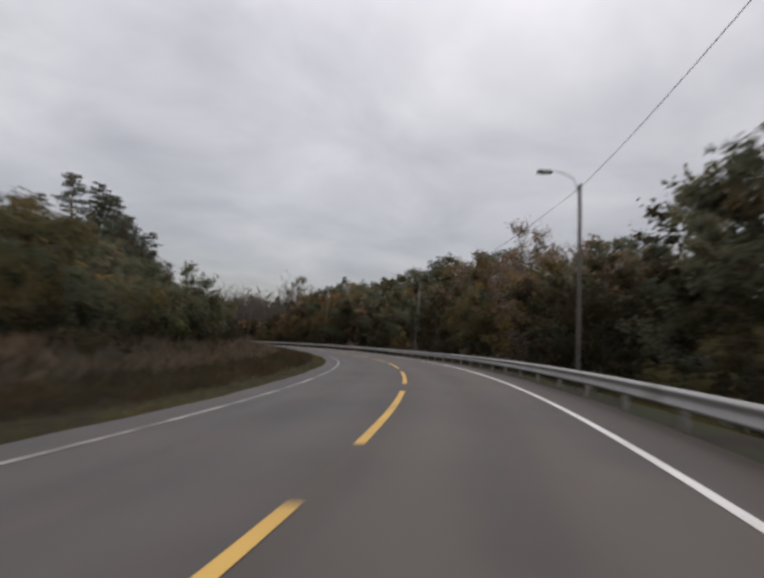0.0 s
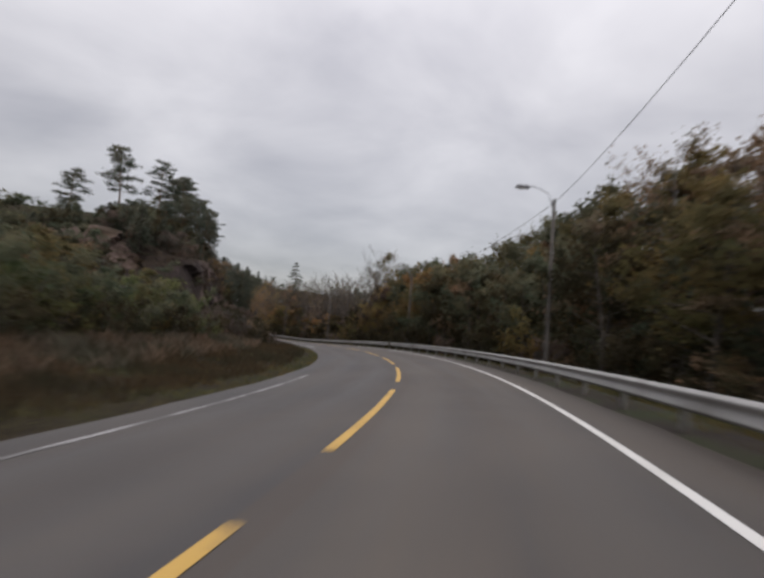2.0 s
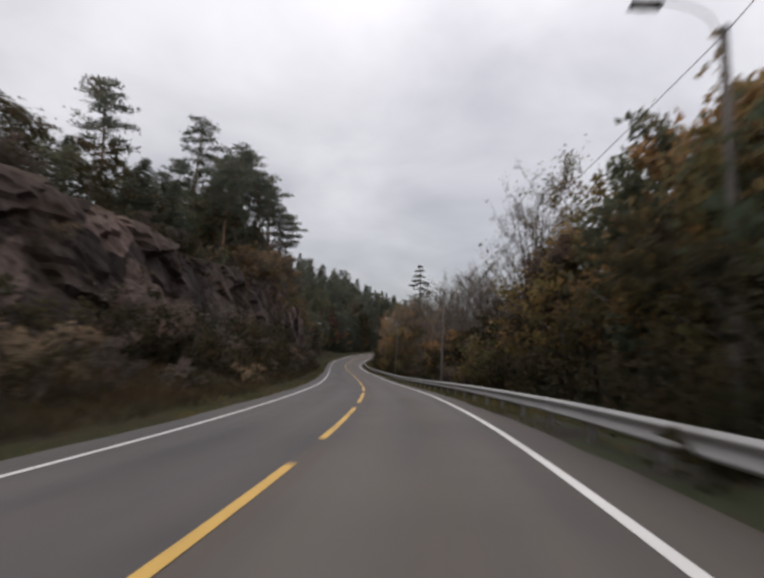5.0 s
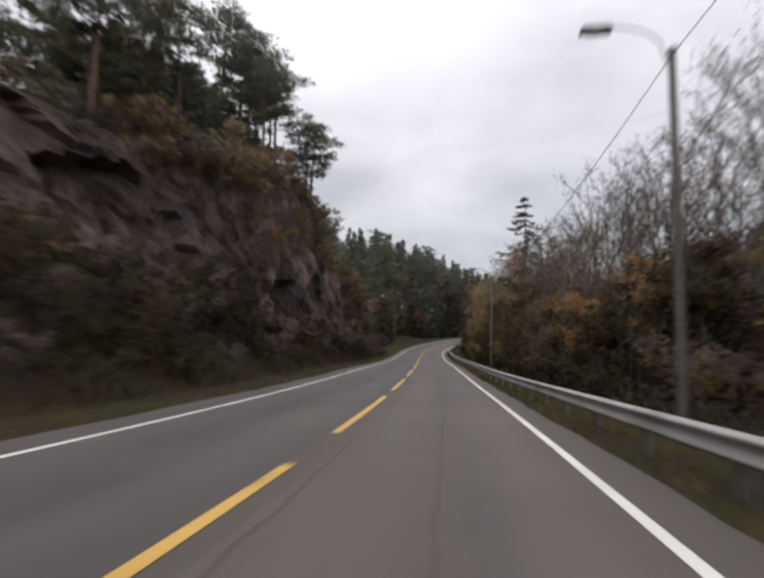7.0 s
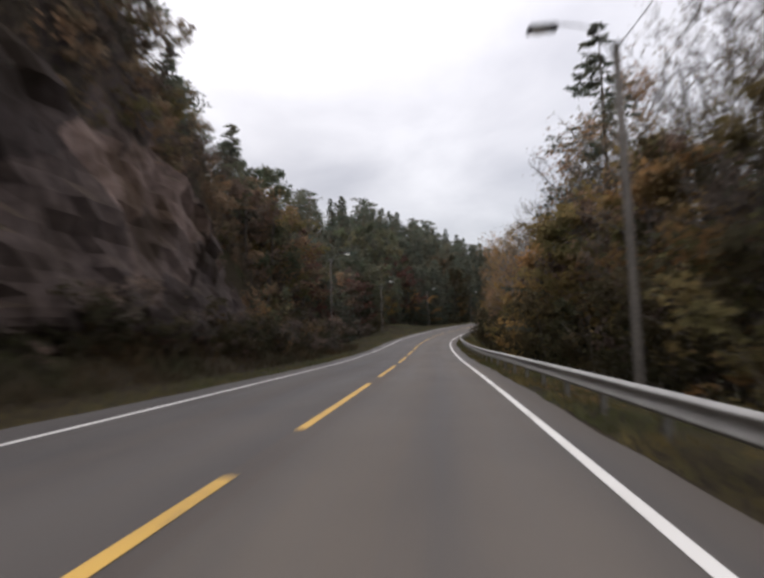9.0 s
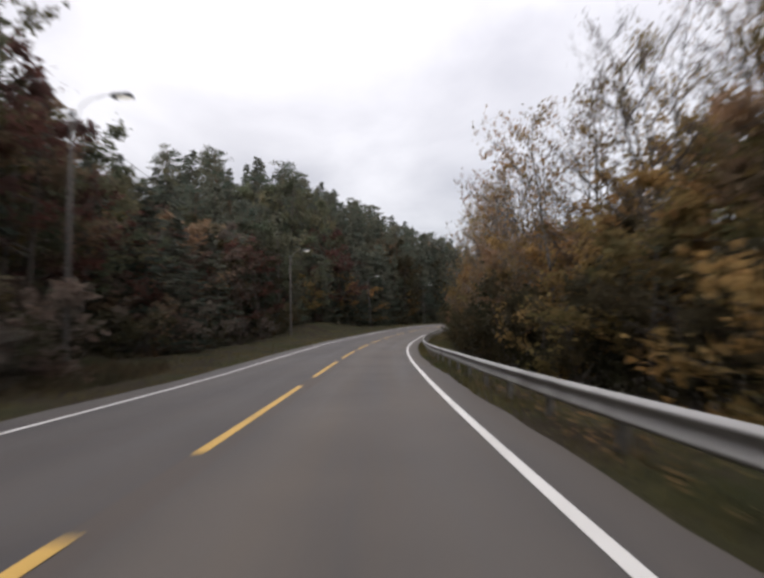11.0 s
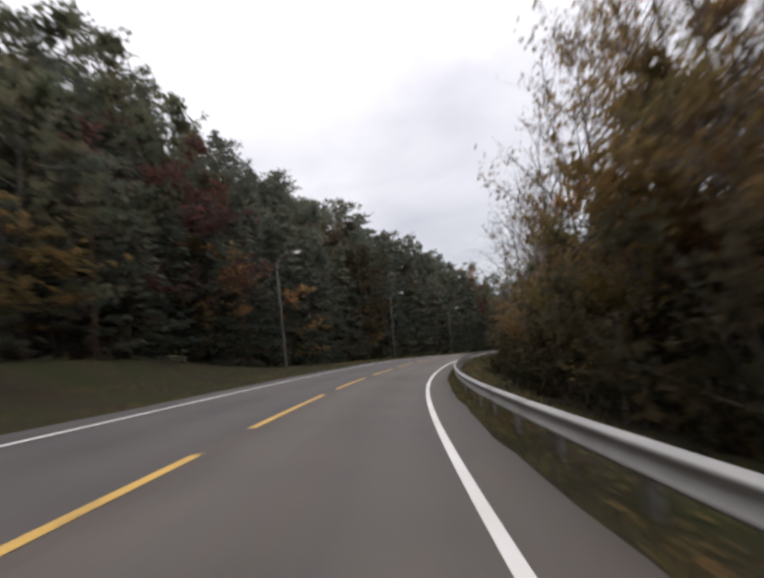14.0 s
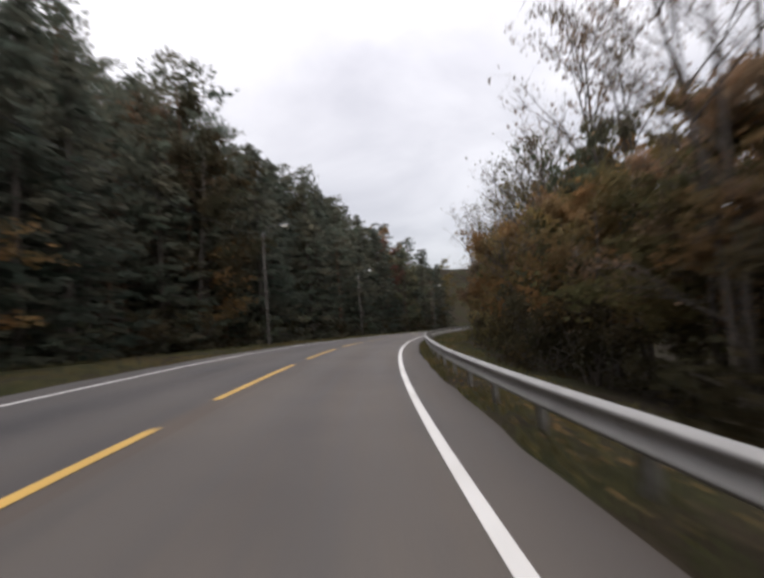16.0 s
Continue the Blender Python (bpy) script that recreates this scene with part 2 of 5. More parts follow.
def rock_material():
    """Broken rock: pale and dark blocks, brown stains, dark lichen and dry growth on the ledges."""
    m = material("weathered_rock", (0.084, 0.067, 0.061), rough=0.93, grain=2.6, spread=0.36, patch=0.45, bump=1.0, dirt=(0.030, 0.022, 0.016), dirt_at=0.53, spec=0.12)
    t = m.node_tree
    b = t.nodes["Principled BSDF"]
    c = t.nodes.new("ShaderNodeTexCoord").outputs["Object"]
    cells = node(t, "ShaderNodeTexVoronoi", Scale=0.33)
    warp = node(t, "ShaderNodeTexNoise", Scale=0.5, Detail=3.0)
    t.links.new(c, warp.inputs["Vector"])
    both = t.nodes.new("ShaderNodeVectorMath")
    both.operation = "MULTIPLY_ADD"
    both.inputs[1].default_value = (1.6, 1.6, 1.6)
    t.links.new(warp.outputs["Color"], both.inputs[0])
    t.links.new(c, both.inputs[2])
    t.links.new(both.outputs[0], cells.inputs["Vector"])
    one = t.nodes.new("ShaderNodeSeparateColor")
    t.links.new(cells.outputs["Color"], one.inputs[0])
    old = b.inputs["Base Color"].links[0].from_socket
    col = mix(t, 1.0, old, ramp(t, one.outputs[0], [(0.0, (0.5, 0.49, 0.5)), (0.55, (0.85, 0.83, 0.83)), (0.8, (1.5, 1.4, 1.34)), (1.0, (2.2, 2.0, 1.9))]), "MULTIPLY")
    up_z = t.nodes.new("ShaderNodeSeparateXYZ")
    t.links.new(t.nodes.new("ShaderNodeNewGeometry").outputs["Normal"], up_z.inputs[0])
    grow = math_node(t, "MULTIPLY", ramp(t, up_z.outputs[2], [(0.45, (0, 0, 0)), (0.8, (1, 1, 1))]), warp.outputs["Fac"])
    col = mix(t, grow, col, (0.045, 0.032, 0.016))
    t.links.new(col, b.inputs["Base Color"])
    return m


def ground_material():
    """Leaf litter, moss and grass on soil."""
    m = material("ground", (0.036, 0.028, 0.017), rough=0.95, grain=7.0, spread=0.5, patch=0.35, bump=0.8, dirt=(0.024, 0.025, 0.010), dirt_at=0.52, spec=0.1)
    return m


M = dict(
    asphalt=asphalt_material(),
    white=paint_material("white_paint", (0.66, 0.645, 0.615), 0.35),
    white_worn=paint_material("worn_white_paint", (0.36, 0.35, 0.345), 0.5),
    yellow=paint_material("yellow_paint", (0.56, 0.345, 0.08), 0.39),
    gravel=material("gravel", (0.038, 0.029, 0.022), rough=0.95, grain=25, spread=0.45, patch=0.8, bump=0.9, dirt=(0.03, 0.035, 0.014), dirt_at=0.5),
    ground=ground_material(),
    steel=material("galvanised_steel", (0.34, 0.33, 0.315), rough=0.6, metal=0.25, grain=14, spread=0.14, patch=0.6, bump=0.04, dirt=(0.20, 0.19, 0.175), dirt_at=0.6, spec=0.5),
    post=material("weathered_steel_post", (0.25, 0.24, 0.225), rough=0.6, metal=0.5, grain=18, spread=0.2, patch=2.0, bump=0.1, dirt=(0.12, 0.10, 0.08), dirt_at=0.58),
    pole=material("weathered_wood_pole", (0.10, 0.089, 0.079), rough=0.85, grain=16, spread=0.3, patch=1.5, bump=0.4, dirt=(0.08, 0.07, 0.055)),
    lamp=material("grey_lamp_casing", (0.20, 0.20, 0.21), rough=0.5, metal=0.3, grain=20, spread=0.1, patch=2, bump=0.03),
    arm=material("steel_arm", (0.24, 0.24, 0.245), rough=0.55, metal=0.3, grain=20, spread=0.1, patch=2, bump=0.03),
    lens=material("milky_lens", (0.75, 0.74, 0.70), rough=0.3, grain=10, spread=0.05, patch=2, bump=0.0, spec=0.5),
    cable=material("black_cable", (0.03, 0.03, 0.032), rough=0.6, grain=20, spread=0.2, patch=2, bump=0.0),
    rock=rock_material(),
    bark=material("dark_bark", (0.10, 0.085, 0.072), rough=0.95, grain=14, spread=0.4, patch=1.5, bump=0.6),
    pinebark=material("pine_bark", (0.15, 0.095, 0.062), rough=0.95, grain=9, spread=0.4, patch=0.7, bump=0.7, dirt=(0.07, 0.06, 0.05)),
    snag=material("grey_dead_wood", (0.30, 0.28, 0.25), rough=0.9, grain=12, spread=0.3, patch=1.2, bump=0.4, dirt=(0.16, 0.14, 0.12), dirt_at=0.56),
    palebark=material("pale_bark", (0.19, 0.175, 0.16), rough=0.9, grain=10, spread=0.35, patch=1.2, bump=0.4, dirt=(0.05, 0.045, 0.04), dirt_at=0.56),
    leaf_green=leaf_material("green_leaves", (0.038, 0.041, 0.025), (0.134, 0.136, 0.080)),
    leaf_olive=leaf_material("olive_leaves", (0.040, 0.034, 0.014), (0.165, 0.130, 0.048)),
    leaf_yellow=leaf_material("yellow_leaves", (0.090, 0.060, 0.020), (0.310, 0.200, 0.060)),
    leaf_orange=leaf_material("orange_brown_leaves", (0.070, 0.042, 0.018), (0.270, 0.160, 0.058)),
    leaf_brown=leaf_material("brown_leaves", (0.064, 0.044, 0.027), (0.240, 0.158, 0.092)),
    leaf_red=leaf_material("reddish_leaves", (0.040, 0.022, 0.019), (0.140, 0.064, 0.052)),
    leaf_fern=leaf_material("pale_green_leaves", (0.036, 0.042, 0.014), (0.160, 0.172, 0.062)),
    # olive-brown leaves with the shade under the trees put into their colour
    leaf_shade=leaf_material("shade_dark_leaves", (0.020, 0.017, 0.009), (0.066, 0.053, 0.026)),
    leaf_twig=leaf_material("withered_brush", (0.042, 0.032, 0.027), (0.142, 0.104, 0.084)),
    needle=leaf_material("dark_needles", (0.040, 0.045, 0.034), (0.114, 0.122, 0.090), glow=0.45),
    dry_grass=leaf_material("dry_grass", (0.028, 0.021, 0.012), (0.078, 0.057, 0.031), glow=0.25, rough=0.9),
    grass=leaf_material("green_grass", (0.038, 0.035, 0.013), (0.125, 0.108, 0.040), glow=0.25, rough=0.9),
    straw=leaf_material("pale_straw", (0.056, 0.042, 0.029), (0.155, 0.114, 0.078), glow=0.25, rough=0.9),
    litter=leaf_material("fallen_leaves", (0.07, 0.035, 0.012), (0.22, 0.12, 0.036), glow=0.1),
)
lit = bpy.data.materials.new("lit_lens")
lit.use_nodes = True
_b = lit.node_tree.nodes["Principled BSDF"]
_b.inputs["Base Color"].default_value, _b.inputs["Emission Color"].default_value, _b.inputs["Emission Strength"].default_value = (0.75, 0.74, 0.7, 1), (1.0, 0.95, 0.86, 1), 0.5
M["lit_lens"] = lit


# ---- mesh helpers ----
def mesh_of(name, verts, faces, mat, smooth=False, uv=None):
    me = bpy.data.meshes.new(name)
    me.from_pydata([tuple(v) for v in verts], [], [tuple(f) for f in faces])
    me.materials.append(M[mat] if isinstance(mat, str) else mat)
    if smooth:
        me.polygons.foreach_set("use_smooth", [True] * len(me.polygons))
    if uv is not None:
        layer = me.uv_layers.new(name="UVMap")
        idx = np.zeros(len(me.loops), dtype=np.int32)
        me.loops.foreach_get("vertex_index", idx)
        layer.data.foreach_set("uv", np.asarray(uv, dtype=np.float32)[idx].ravel())
    me.update()
    return me


def part(name, me, parent, label=""):
    ob = new(name, me)
    ob.parent = parent
    return tagged(ob, label)


def bm_mesh(name, bm, mat, smooth=False):
    me = bpy.data.meshes.new(name)
    bm.to_mesh(me)
    bm.free()
    me.materials.append(M[mat])
    if smooth:
        me.polygons.foreach_set("use_smooth", [True] * len(me.polygons))
    return me


def tube(path, radii, sides, verts, faces, tip=False):
    """Adds a tapered tube along path to verts and faces; with tip it runs out in a point and has no ends."""
    path = np.asarray(path, float)
    d = np.gradient(path, axis=0)
    d /= np.linalg.norm(d, axis=1)[:, None] + 1e-9
    ref = np.array([0.0, 0, 1]) if abs(d[0, 2]) < 0.8 else np.array([1.0, 0, 0])
    a = np.cross(d, ref)
    a /= np.linalg.norm(a, axis=1)[:, None] + 1e-9
    b = np.cross(d, a)
    base = len(verts)
    ang = np.arange(sides) * 2 * np.pi / sides
    rings = len(path) - 1 if tip else len(path)
    for i, p in enumerate(path[:rings]):
        for q in ang:
            verts.append(p + radii[i] * (np.cos(q) * a[i] + np.sin(q) * b[i]))
    for i in range(rings - 1):
        for j in range(sides):
            k = (j + 1) % sides
            faces.append((base + i * sides + j, base + i * sides + k, base + (i + 1) * sides + k, base + (i + 1) * sides + j))
    if tip:
        verts.append(path[-1])
        top = base + rings * sides
        faces.extend((top - sides + j, top - sides + (j + 1) % sides, top) for j in range(sides))
        return
    faces.append(tuple(base + (len(path) - 1) * sides + j for j in range(sides)))
    faces.append(tuple(base + j for j in reversed(range(sides))))


def leaves(points, size, rng, aspect=1.0, droop=0.0, along=None):
    """Small three-cornered leaves at points."""
    n = len(points)
    points = np.asarray(points)
    u = rng.normal(size=(n, 3))
    if along is not None:
        u = along + 0.45 * u
    u[:, 2] -= droop
    u /= np.linalg.norm(u, axis=1)[:, None] + 1e-9
    v = np.cross(u, rng.normal(size=(n, 3)))
    v /= np.linalg.norm(v, axis=1)[:, None] + 1e-9
    sz = (size * rng.uniform(0.6, 1.35, n))[:, None]
    q = np.stack([points - v * 0.45 * aspect * sz, points + u * sz, points + (v * 0.45 * aspect + u * 0.25) * sz], 1)
    i = np.arange(n)[:, None] * 3
    return q.reshape(-1, 3), np.concatenate([i, i + 1, i + 2], 1)


# ---- terrain ----
def smooth(a, b, x):
    t = np.clip((x - a) / (b - a + 1e-9), 0, 1)
    return t * t * (3 - 2 * t)


# foot of the rock face, its height and run, and the brushy bank before it
FOOT = lambda s: np.interp(s, [0, 45, 62, 70, 74, 80, 90, 98, 104, 111, 118, 126, 136, 146, 160, 174, 182, 196, 204, 330], [-19, -18, -15.5, -13.5, -12, -10.6, -9.7, -9.2, -8.4, -7.0, -6.4, -6.2, -6.4, -6.8, -7.0, -7.2, -8.8, -8.9, -7.4, -7.0])
RISE = lambda s: np.interp(s, [0, 62, 69, 74, 84, 92, 98, 104, 108, 112, 117, 122, 126, 131, 136, 142, 150, 160], [0.3, 0.6, 0.9, 6.8, 7.5, 7.3, 7.8, 8.5, 8.4, 9.3, 11.2, 12.0, 11.8, 10.4, 8.4, 5.4, 1.8, 0.0])
RUN = lambda s: np.interp(s, [60, 74, 92, 104, 112, 122, 132, 142, 160], [6, 3.0, 2.3, 2.2, 2.0, 2.6, 3.6, 4.6, 5.5])
TALUS = lambda s: np.interp(s, [66, 78, 90, 104, 112, 126, 136, 146, 170, 181, 188, 195, 200, 206, 214], [0.0, 1.0, 2.0, 2.2, 1.4, 1.0, 0.8, 0.0, 0.1, 1.1, 1.4, 1.05, 0.5, 0.1, 0.0])
STEEP = lambda s: np.interp(s, [-40, 30, 70, 76, 92, 105, 120, 150, 190, 330], [0.05, 0.05, 0.05, 0.3, 0.32, 0.45, 0.5, 0.62, 0.74, 0.72])

DEEP = lambda s: np.interp(s, [90, 105, 130, 150], [8, 12, 16, 22])


def height(s, w):
    """Ground height over the road's level at (s, w)."""
    s, w = np.asarray(s, float), np.asarray(w, float)
    bank = -np.interp(s, S, BANK) * np.clip(w, -5, 5) * (1 - smooth(6, 12, np.abs(w)))
    r = w - 3.55
    right = np.where(r > 0, -0.02 - 0.10 * np.clip(r, 0, 2.2) - 0.3 * np.clip(r - 2.2, 0, 9) + 0.06 * np.clip(r - 30, 0, 60), -0.05)
    l = FOOT(s) - w
    bank_up = TALUS(s) * smooth(0, 1, (-4.7 - w) / (-4.7 - FOOT(s)))
    left = bank_up + np.where(l > 0, np.maximum(RISE(s) - TALUS(s), 0) * smooth(0, 1, l / RUN(s)) + STEEP(s) * np.minimum(np.clip(l - 0.7 * RUN(s), 0, None), DEEP(s)) + 0.03 * np.clip(l - 0.7 * RUN(s), 0, 60), 0)
    left = left - np.interp(s, [64, 70, 90, 106, 122, 134], [0, 0.2, 0.22, 0.2, 0.08, 0]) * np.clip(l - 9, 0, 22)
    verge = np.where(w < -3.5, -0.02 + 0.02 * np.clip(-3.5 - w, 0, 14), -0.05)
    return bank + np.where(w > 0, right, verge + left)


def rough_noise(x, y, f, seed):
    """Cheap smooth noise from sines, for bumps on the ground."""
    r = np.random.RandomState(seed)
    z = 0
    for i in range(6):
        a, ph, k = r.uniform(0, 6.28), r.uniform(0, 6.28), f * r.uniform(0.6, 1.9)
        z = z + np.sin((x * np.cos(a) + y * np.sin(a)) * k + ph)
    return z / 6


def place(s, w, z=0.0):
    """A point on the ground at (s, w)."""
    x, y, _ = road(s, w)
    return x, y, np.interp(s, S, CZ) + height(s, w) + z


def ground_sheet():
    cols = np.concatenate([np.array([-76.0, -68, -61, -55, -51]), np.arange(-48, -20, 2.0), np.arange(-20, -8, 0.8), np.arange(-8, 8, 0.5), np.arange(8, 16, 1.0), np.arange(16, 66, 3.0)])
    rows = np.arange(-40, 331, 1.25)
    s, w = np.meshgrid(rows, cols, indexing="ij")
    w = np.where(s < 85, np.maximum(w, -48 + 0.01 * (w + 48)), w)
    # behind the rock face the sheet steps back, so that the rock covers it
    rock = smooth(68, 74, s) * (1 - smooth(126, 138, s)) * (w < FOOT(s) + 0.5)
    x, y, _ = place(s, w)
    _, _, z = place(s - 1.3 * rock * (s < 79), np.minimum(w + 1.3 * rock, np.maximum(w, FOOT(s) + 0.4)))
    z = z - 0.25 * rock
    far = smooth(4.2, 8, np.abs(w)) * (1 - rock)
    z = z + far * (0.16 * rough_noise(x, y, 1.6, 3) + 0.35 * smooth(8, 20, np.abs(w)) * rough_noise(x, y, 0.35, 5))
    z = np.where(np.abs(w) < 3.45, z - 0.03, z)
    z = z - (z + 9) * smooth(46, 76, -w)
    v = np.stack([x, y, z], -1).reshape(-1, 3)
    n, m = s.shape
    i = (np.arange(n - 1)[:, None] * m + np.arange(m - 1)).ravel()
    f = np.stack([i, i + 1, i + m + 1, i + m], 1)
    me = mesh_of("ground", v, f, "ground", smooth=True)
    return tagged(new("ground", me), "forest ground with leaf litter and grassy roadside verges", "ground", kind="structure")


ground_sheet()


def far_ground():
    """The land beyond, a ring of low wooded hills round the valley."""
    cx, cy = -60.0, 90.0
    ang = np.linspace(0, 2 * np.pi, 97)[:-1]
    radii = [0, 60, 120, 180, 230, 290, 380, 600, 1200, 3000]
    hills = [-7, -7, -6.5, -4, 4, 12, 18, 16, 8, 0]
    v, f = [], []
    for r, h in zip(radii, hills):
        for a in ang:
            bump = 0.35 * h * math.sin(3 * a + 1.0) + 0.2 * h * math.sin(7 * a + r) if h > 0 else 0
            v.append((cx + r * math.cos(a), cy + r * math.sin(a), h + bump))
    n = len(ang)
    for i in range(len(radii) - 1):
        for j in range(n):
            k = (j + 1) % n
            f.append((i * n + j, i * n + k, (i + 1) * n + k, (i + 1) * n + j))
    tagged(new("backdrop", mesh_of("backdrop", v, f, "ground", smooth=True)), "low wooded hills beyond the valley", "hills", kind="structure")


far_ground()


# ---- road ----
def strip(name, s0, s1, w0, w1, lift, mat, step=1.0, cols=1, wobble=0.0, drop=0.0):
    rows = np.arange(s0, s1 + 1e-6, step)
    ws = [((lambda r, a=a: w0 + (w1(r) - w0) * a) if callable(w1) else w0 + (w1 - w0) * a) for a in np.linspace(0, 1, cols + 1)]
    v, uv, f = [], [], []
    for r in rows:
        for j, w in enumerate(ws):
            q = w if not callable(w) else w(r)
            if wobble and j in (0, cols):
                q = q + wobble * (math.sin(r * 0.9 + j) + math.sin(r * 2.3 + 2 * j) + math.sin(r * 0.31))
            v.append(road(r, q, lift))
            uv.append((r, q))
    m = cols + 1
    for i in range(len(rows) - 1):
        for j in range(cols):
            f.append((i * m + j, i * m + j + 1, (i + 1) * m + j + 1, (i + 1) * m + j))
    if drop:
        base = len(v)
        for r in rows:
            for j in (0, cols):
                p = v[int(round((r - s0) / step)) * m + j]
                v.append((p[0], p[1], p[2] - drop))
                uv.append((r, ws[j](r) if callable(ws[j]) else ws[j]))
        for i in range(len(rows) - 1):
            f.append((i * m, (i + 1) * m, base + 2 * i + 2, base + 2 * i))
            f.append((i * m + cols, base + 2 * i + 1, base + 2 * i + 3, (i + 1) * m + cols))
    return mesh_of(name, v, f, mat, uv=uv)


EDGE = lambda s: np.interp(s, [-40, 5, 25, 60, 90, 160, 180, 330], [3.9, 3.85, 3.75, 3.65, 3.45, 3.45, 3.58, 3.6])
roadway = tagged(new("road", strip("road", -40, 329, -3.48, EDGE, 0.0, "asphalt", cols=12, wobble=0.025, drop=0.18)), "worn grey two-lane asphalt road with painted lines", "road", kind="structure")
part("edge_line", strip("edge_line", -40, 56, WR - 0.052, WR + 0.052, 0.006, "white"), roadway, "solid white edge line")
part("edge_line", strip("edge_line", 56, 329, WR - 0.055, WR + 0.055, 0.006, "white"), roadway, "solid white edge line")
part("edge_line", strip("edge_line", -40, 39, -WL - 0.05, -WL + 0.05, 0.006, "white_worn"), roadway, "thin worn white edge line")
part("edge_line", strip("edge_line", 66, 329, -WL - 0.045, -WL + 0.045, 0.006, "white"), roadway, "solid white edge line")
for k in range(-4, 40):
    s0 = DASH + 8.0 * k
    part("centre_dash", strip("centre_dash", s0, s0 + 6.0, -0.06, 0.06, 0.006, "yellow", step=0.75), roadway, "yellow centre line dash" if k == 0 else "")

# gravel between the asphalt and the first stretch of rail
tagged(new("shoulder", strip("shoulder", -40, 74, 3.6, 4.7, -0.045, "gravel", cols=3, wobble=0.05, drop=0.2)), "brown gravel shoulder along the asphalt", "shoulder", kind="structure")


# ---- guard rail ----
PROFILE = [(0.0, 0.0), (-0.012, -0.004), (-0.062, -0.026), (-0.074, -0.038), (-0.073, -0.056), (-0.06, -0.074), (-0.022, -0.106), (-0.014, -0.128), (-0.018, -0.15), (-0.052, -0.204), (-0.058, -0.22), (-0.052, -0.238), (-0.01, -0.268), (0.0, -0.272)]


def guard_rail():
    rail = tagged(new("guardrail"), "galvanised steel guardrail with a corrugated beam on short posts", "guardrail")
    n = len(PROFILE)
    for k in range(-8, 77):
        s0, s1 = k * 4.0, k * 4.0 + 4.3
        v, f = [], []
        rows = np.linspace(s0, s1, 6)
        proud = -0.004 * smooth(0, 1, (rows - s0) / 4.3)
        for r, pr in zip(rows, proud):
            for back in (0.0, 0.005):
                for d, h in PROFILE:
                    v.append(road(r, RAIL_W + 0.083 + d + back + pr, RAIL_TOP + h))
        for i in range(len(rows) - 1):
            for b in (0, 1):
                for j in range(n - 1):
                    a = i * 2 * n + b * n + j
                    q = (a, a + 1, a + 2 * n + 1, a + 2 * n)
                    f.append(q if b == 0 else q[::-1])
            for j in (0, n - 1):
                a = i * 2 * n + j
                f.append((a, a + 2 * n, a + 3 * n, a + n))
        part("beam", mesh_of("beam", v, f, "steel", smooth=True), rail, "corrugated steel beam section" if k == 0 else "")
    bm = bmesh.new()
    for x0, x1, y0, y1 in ((-0.035, 0.035, -0.06, -0.05), (-0.035, -0.025, -0.06, 0.06), (-0.035, 0.035, 0.05, 0.06)):
        bmesh.ops.create_cube(bm, size=1, matrix=Matrix.Translation(((x0 + x1) / 2, (y0 + y1) / 2, -0.15)) @ Matrix.Diagonal((x1 - x0, y1 - y0, 1.25, 1)))
    post = bm_mesh("post", bm, "post")
    bm = bmesh.new()
    bmesh.ops.create_cube(bm, size=1, matrix=Matrix.Diagonal((0.07, 0.09, 0.22, 1)))
    bmesh.ops.bevel(bm, geom=bm.edges[:], offset=0.008, segments=1, affect="EDGES")
    spacer = bm_mesh("spacer", bm, "post")
    bm = bmesh.new()
    bmesh.ops.create_cone(bm, cap_ends=True, segments=8, radius1=0.022, radius2=0.014, depth=0.014, matrix=Matrix.Rotation(-math.pi / 2, 4, "Y"))
    bolt = bm_mesh("bolt", bm, "post")
    for k in range(-16, 153):
        s = k * 2.0 + 0.9
        turn = Matrix.Rotation(np.interp(s, S, HEAD), 4, "Z")
        ob = part("post", post, rail, "short steel post" if k == 0 else "")
        ob.matrix_local = Matrix.Translation(road(s, RAIL_W + 0.19, 0.02)) @ turn
        bo = part("bolt", bolt, rail, "round bolt head" if k == 0 else "")
        bo.matrix_local = Matrix.Translation(road(s, RAIL_W + 0.064, RAIL_TOP - 0.128)) @ turn
        sp = part("spacer", spacer, rail)
        sp.matrix_local = Matrix.Translation(road(s, RAIL_W + 0.122, RAIL_TOP - 0.128)) @ turn
    return rail


guard_rail()


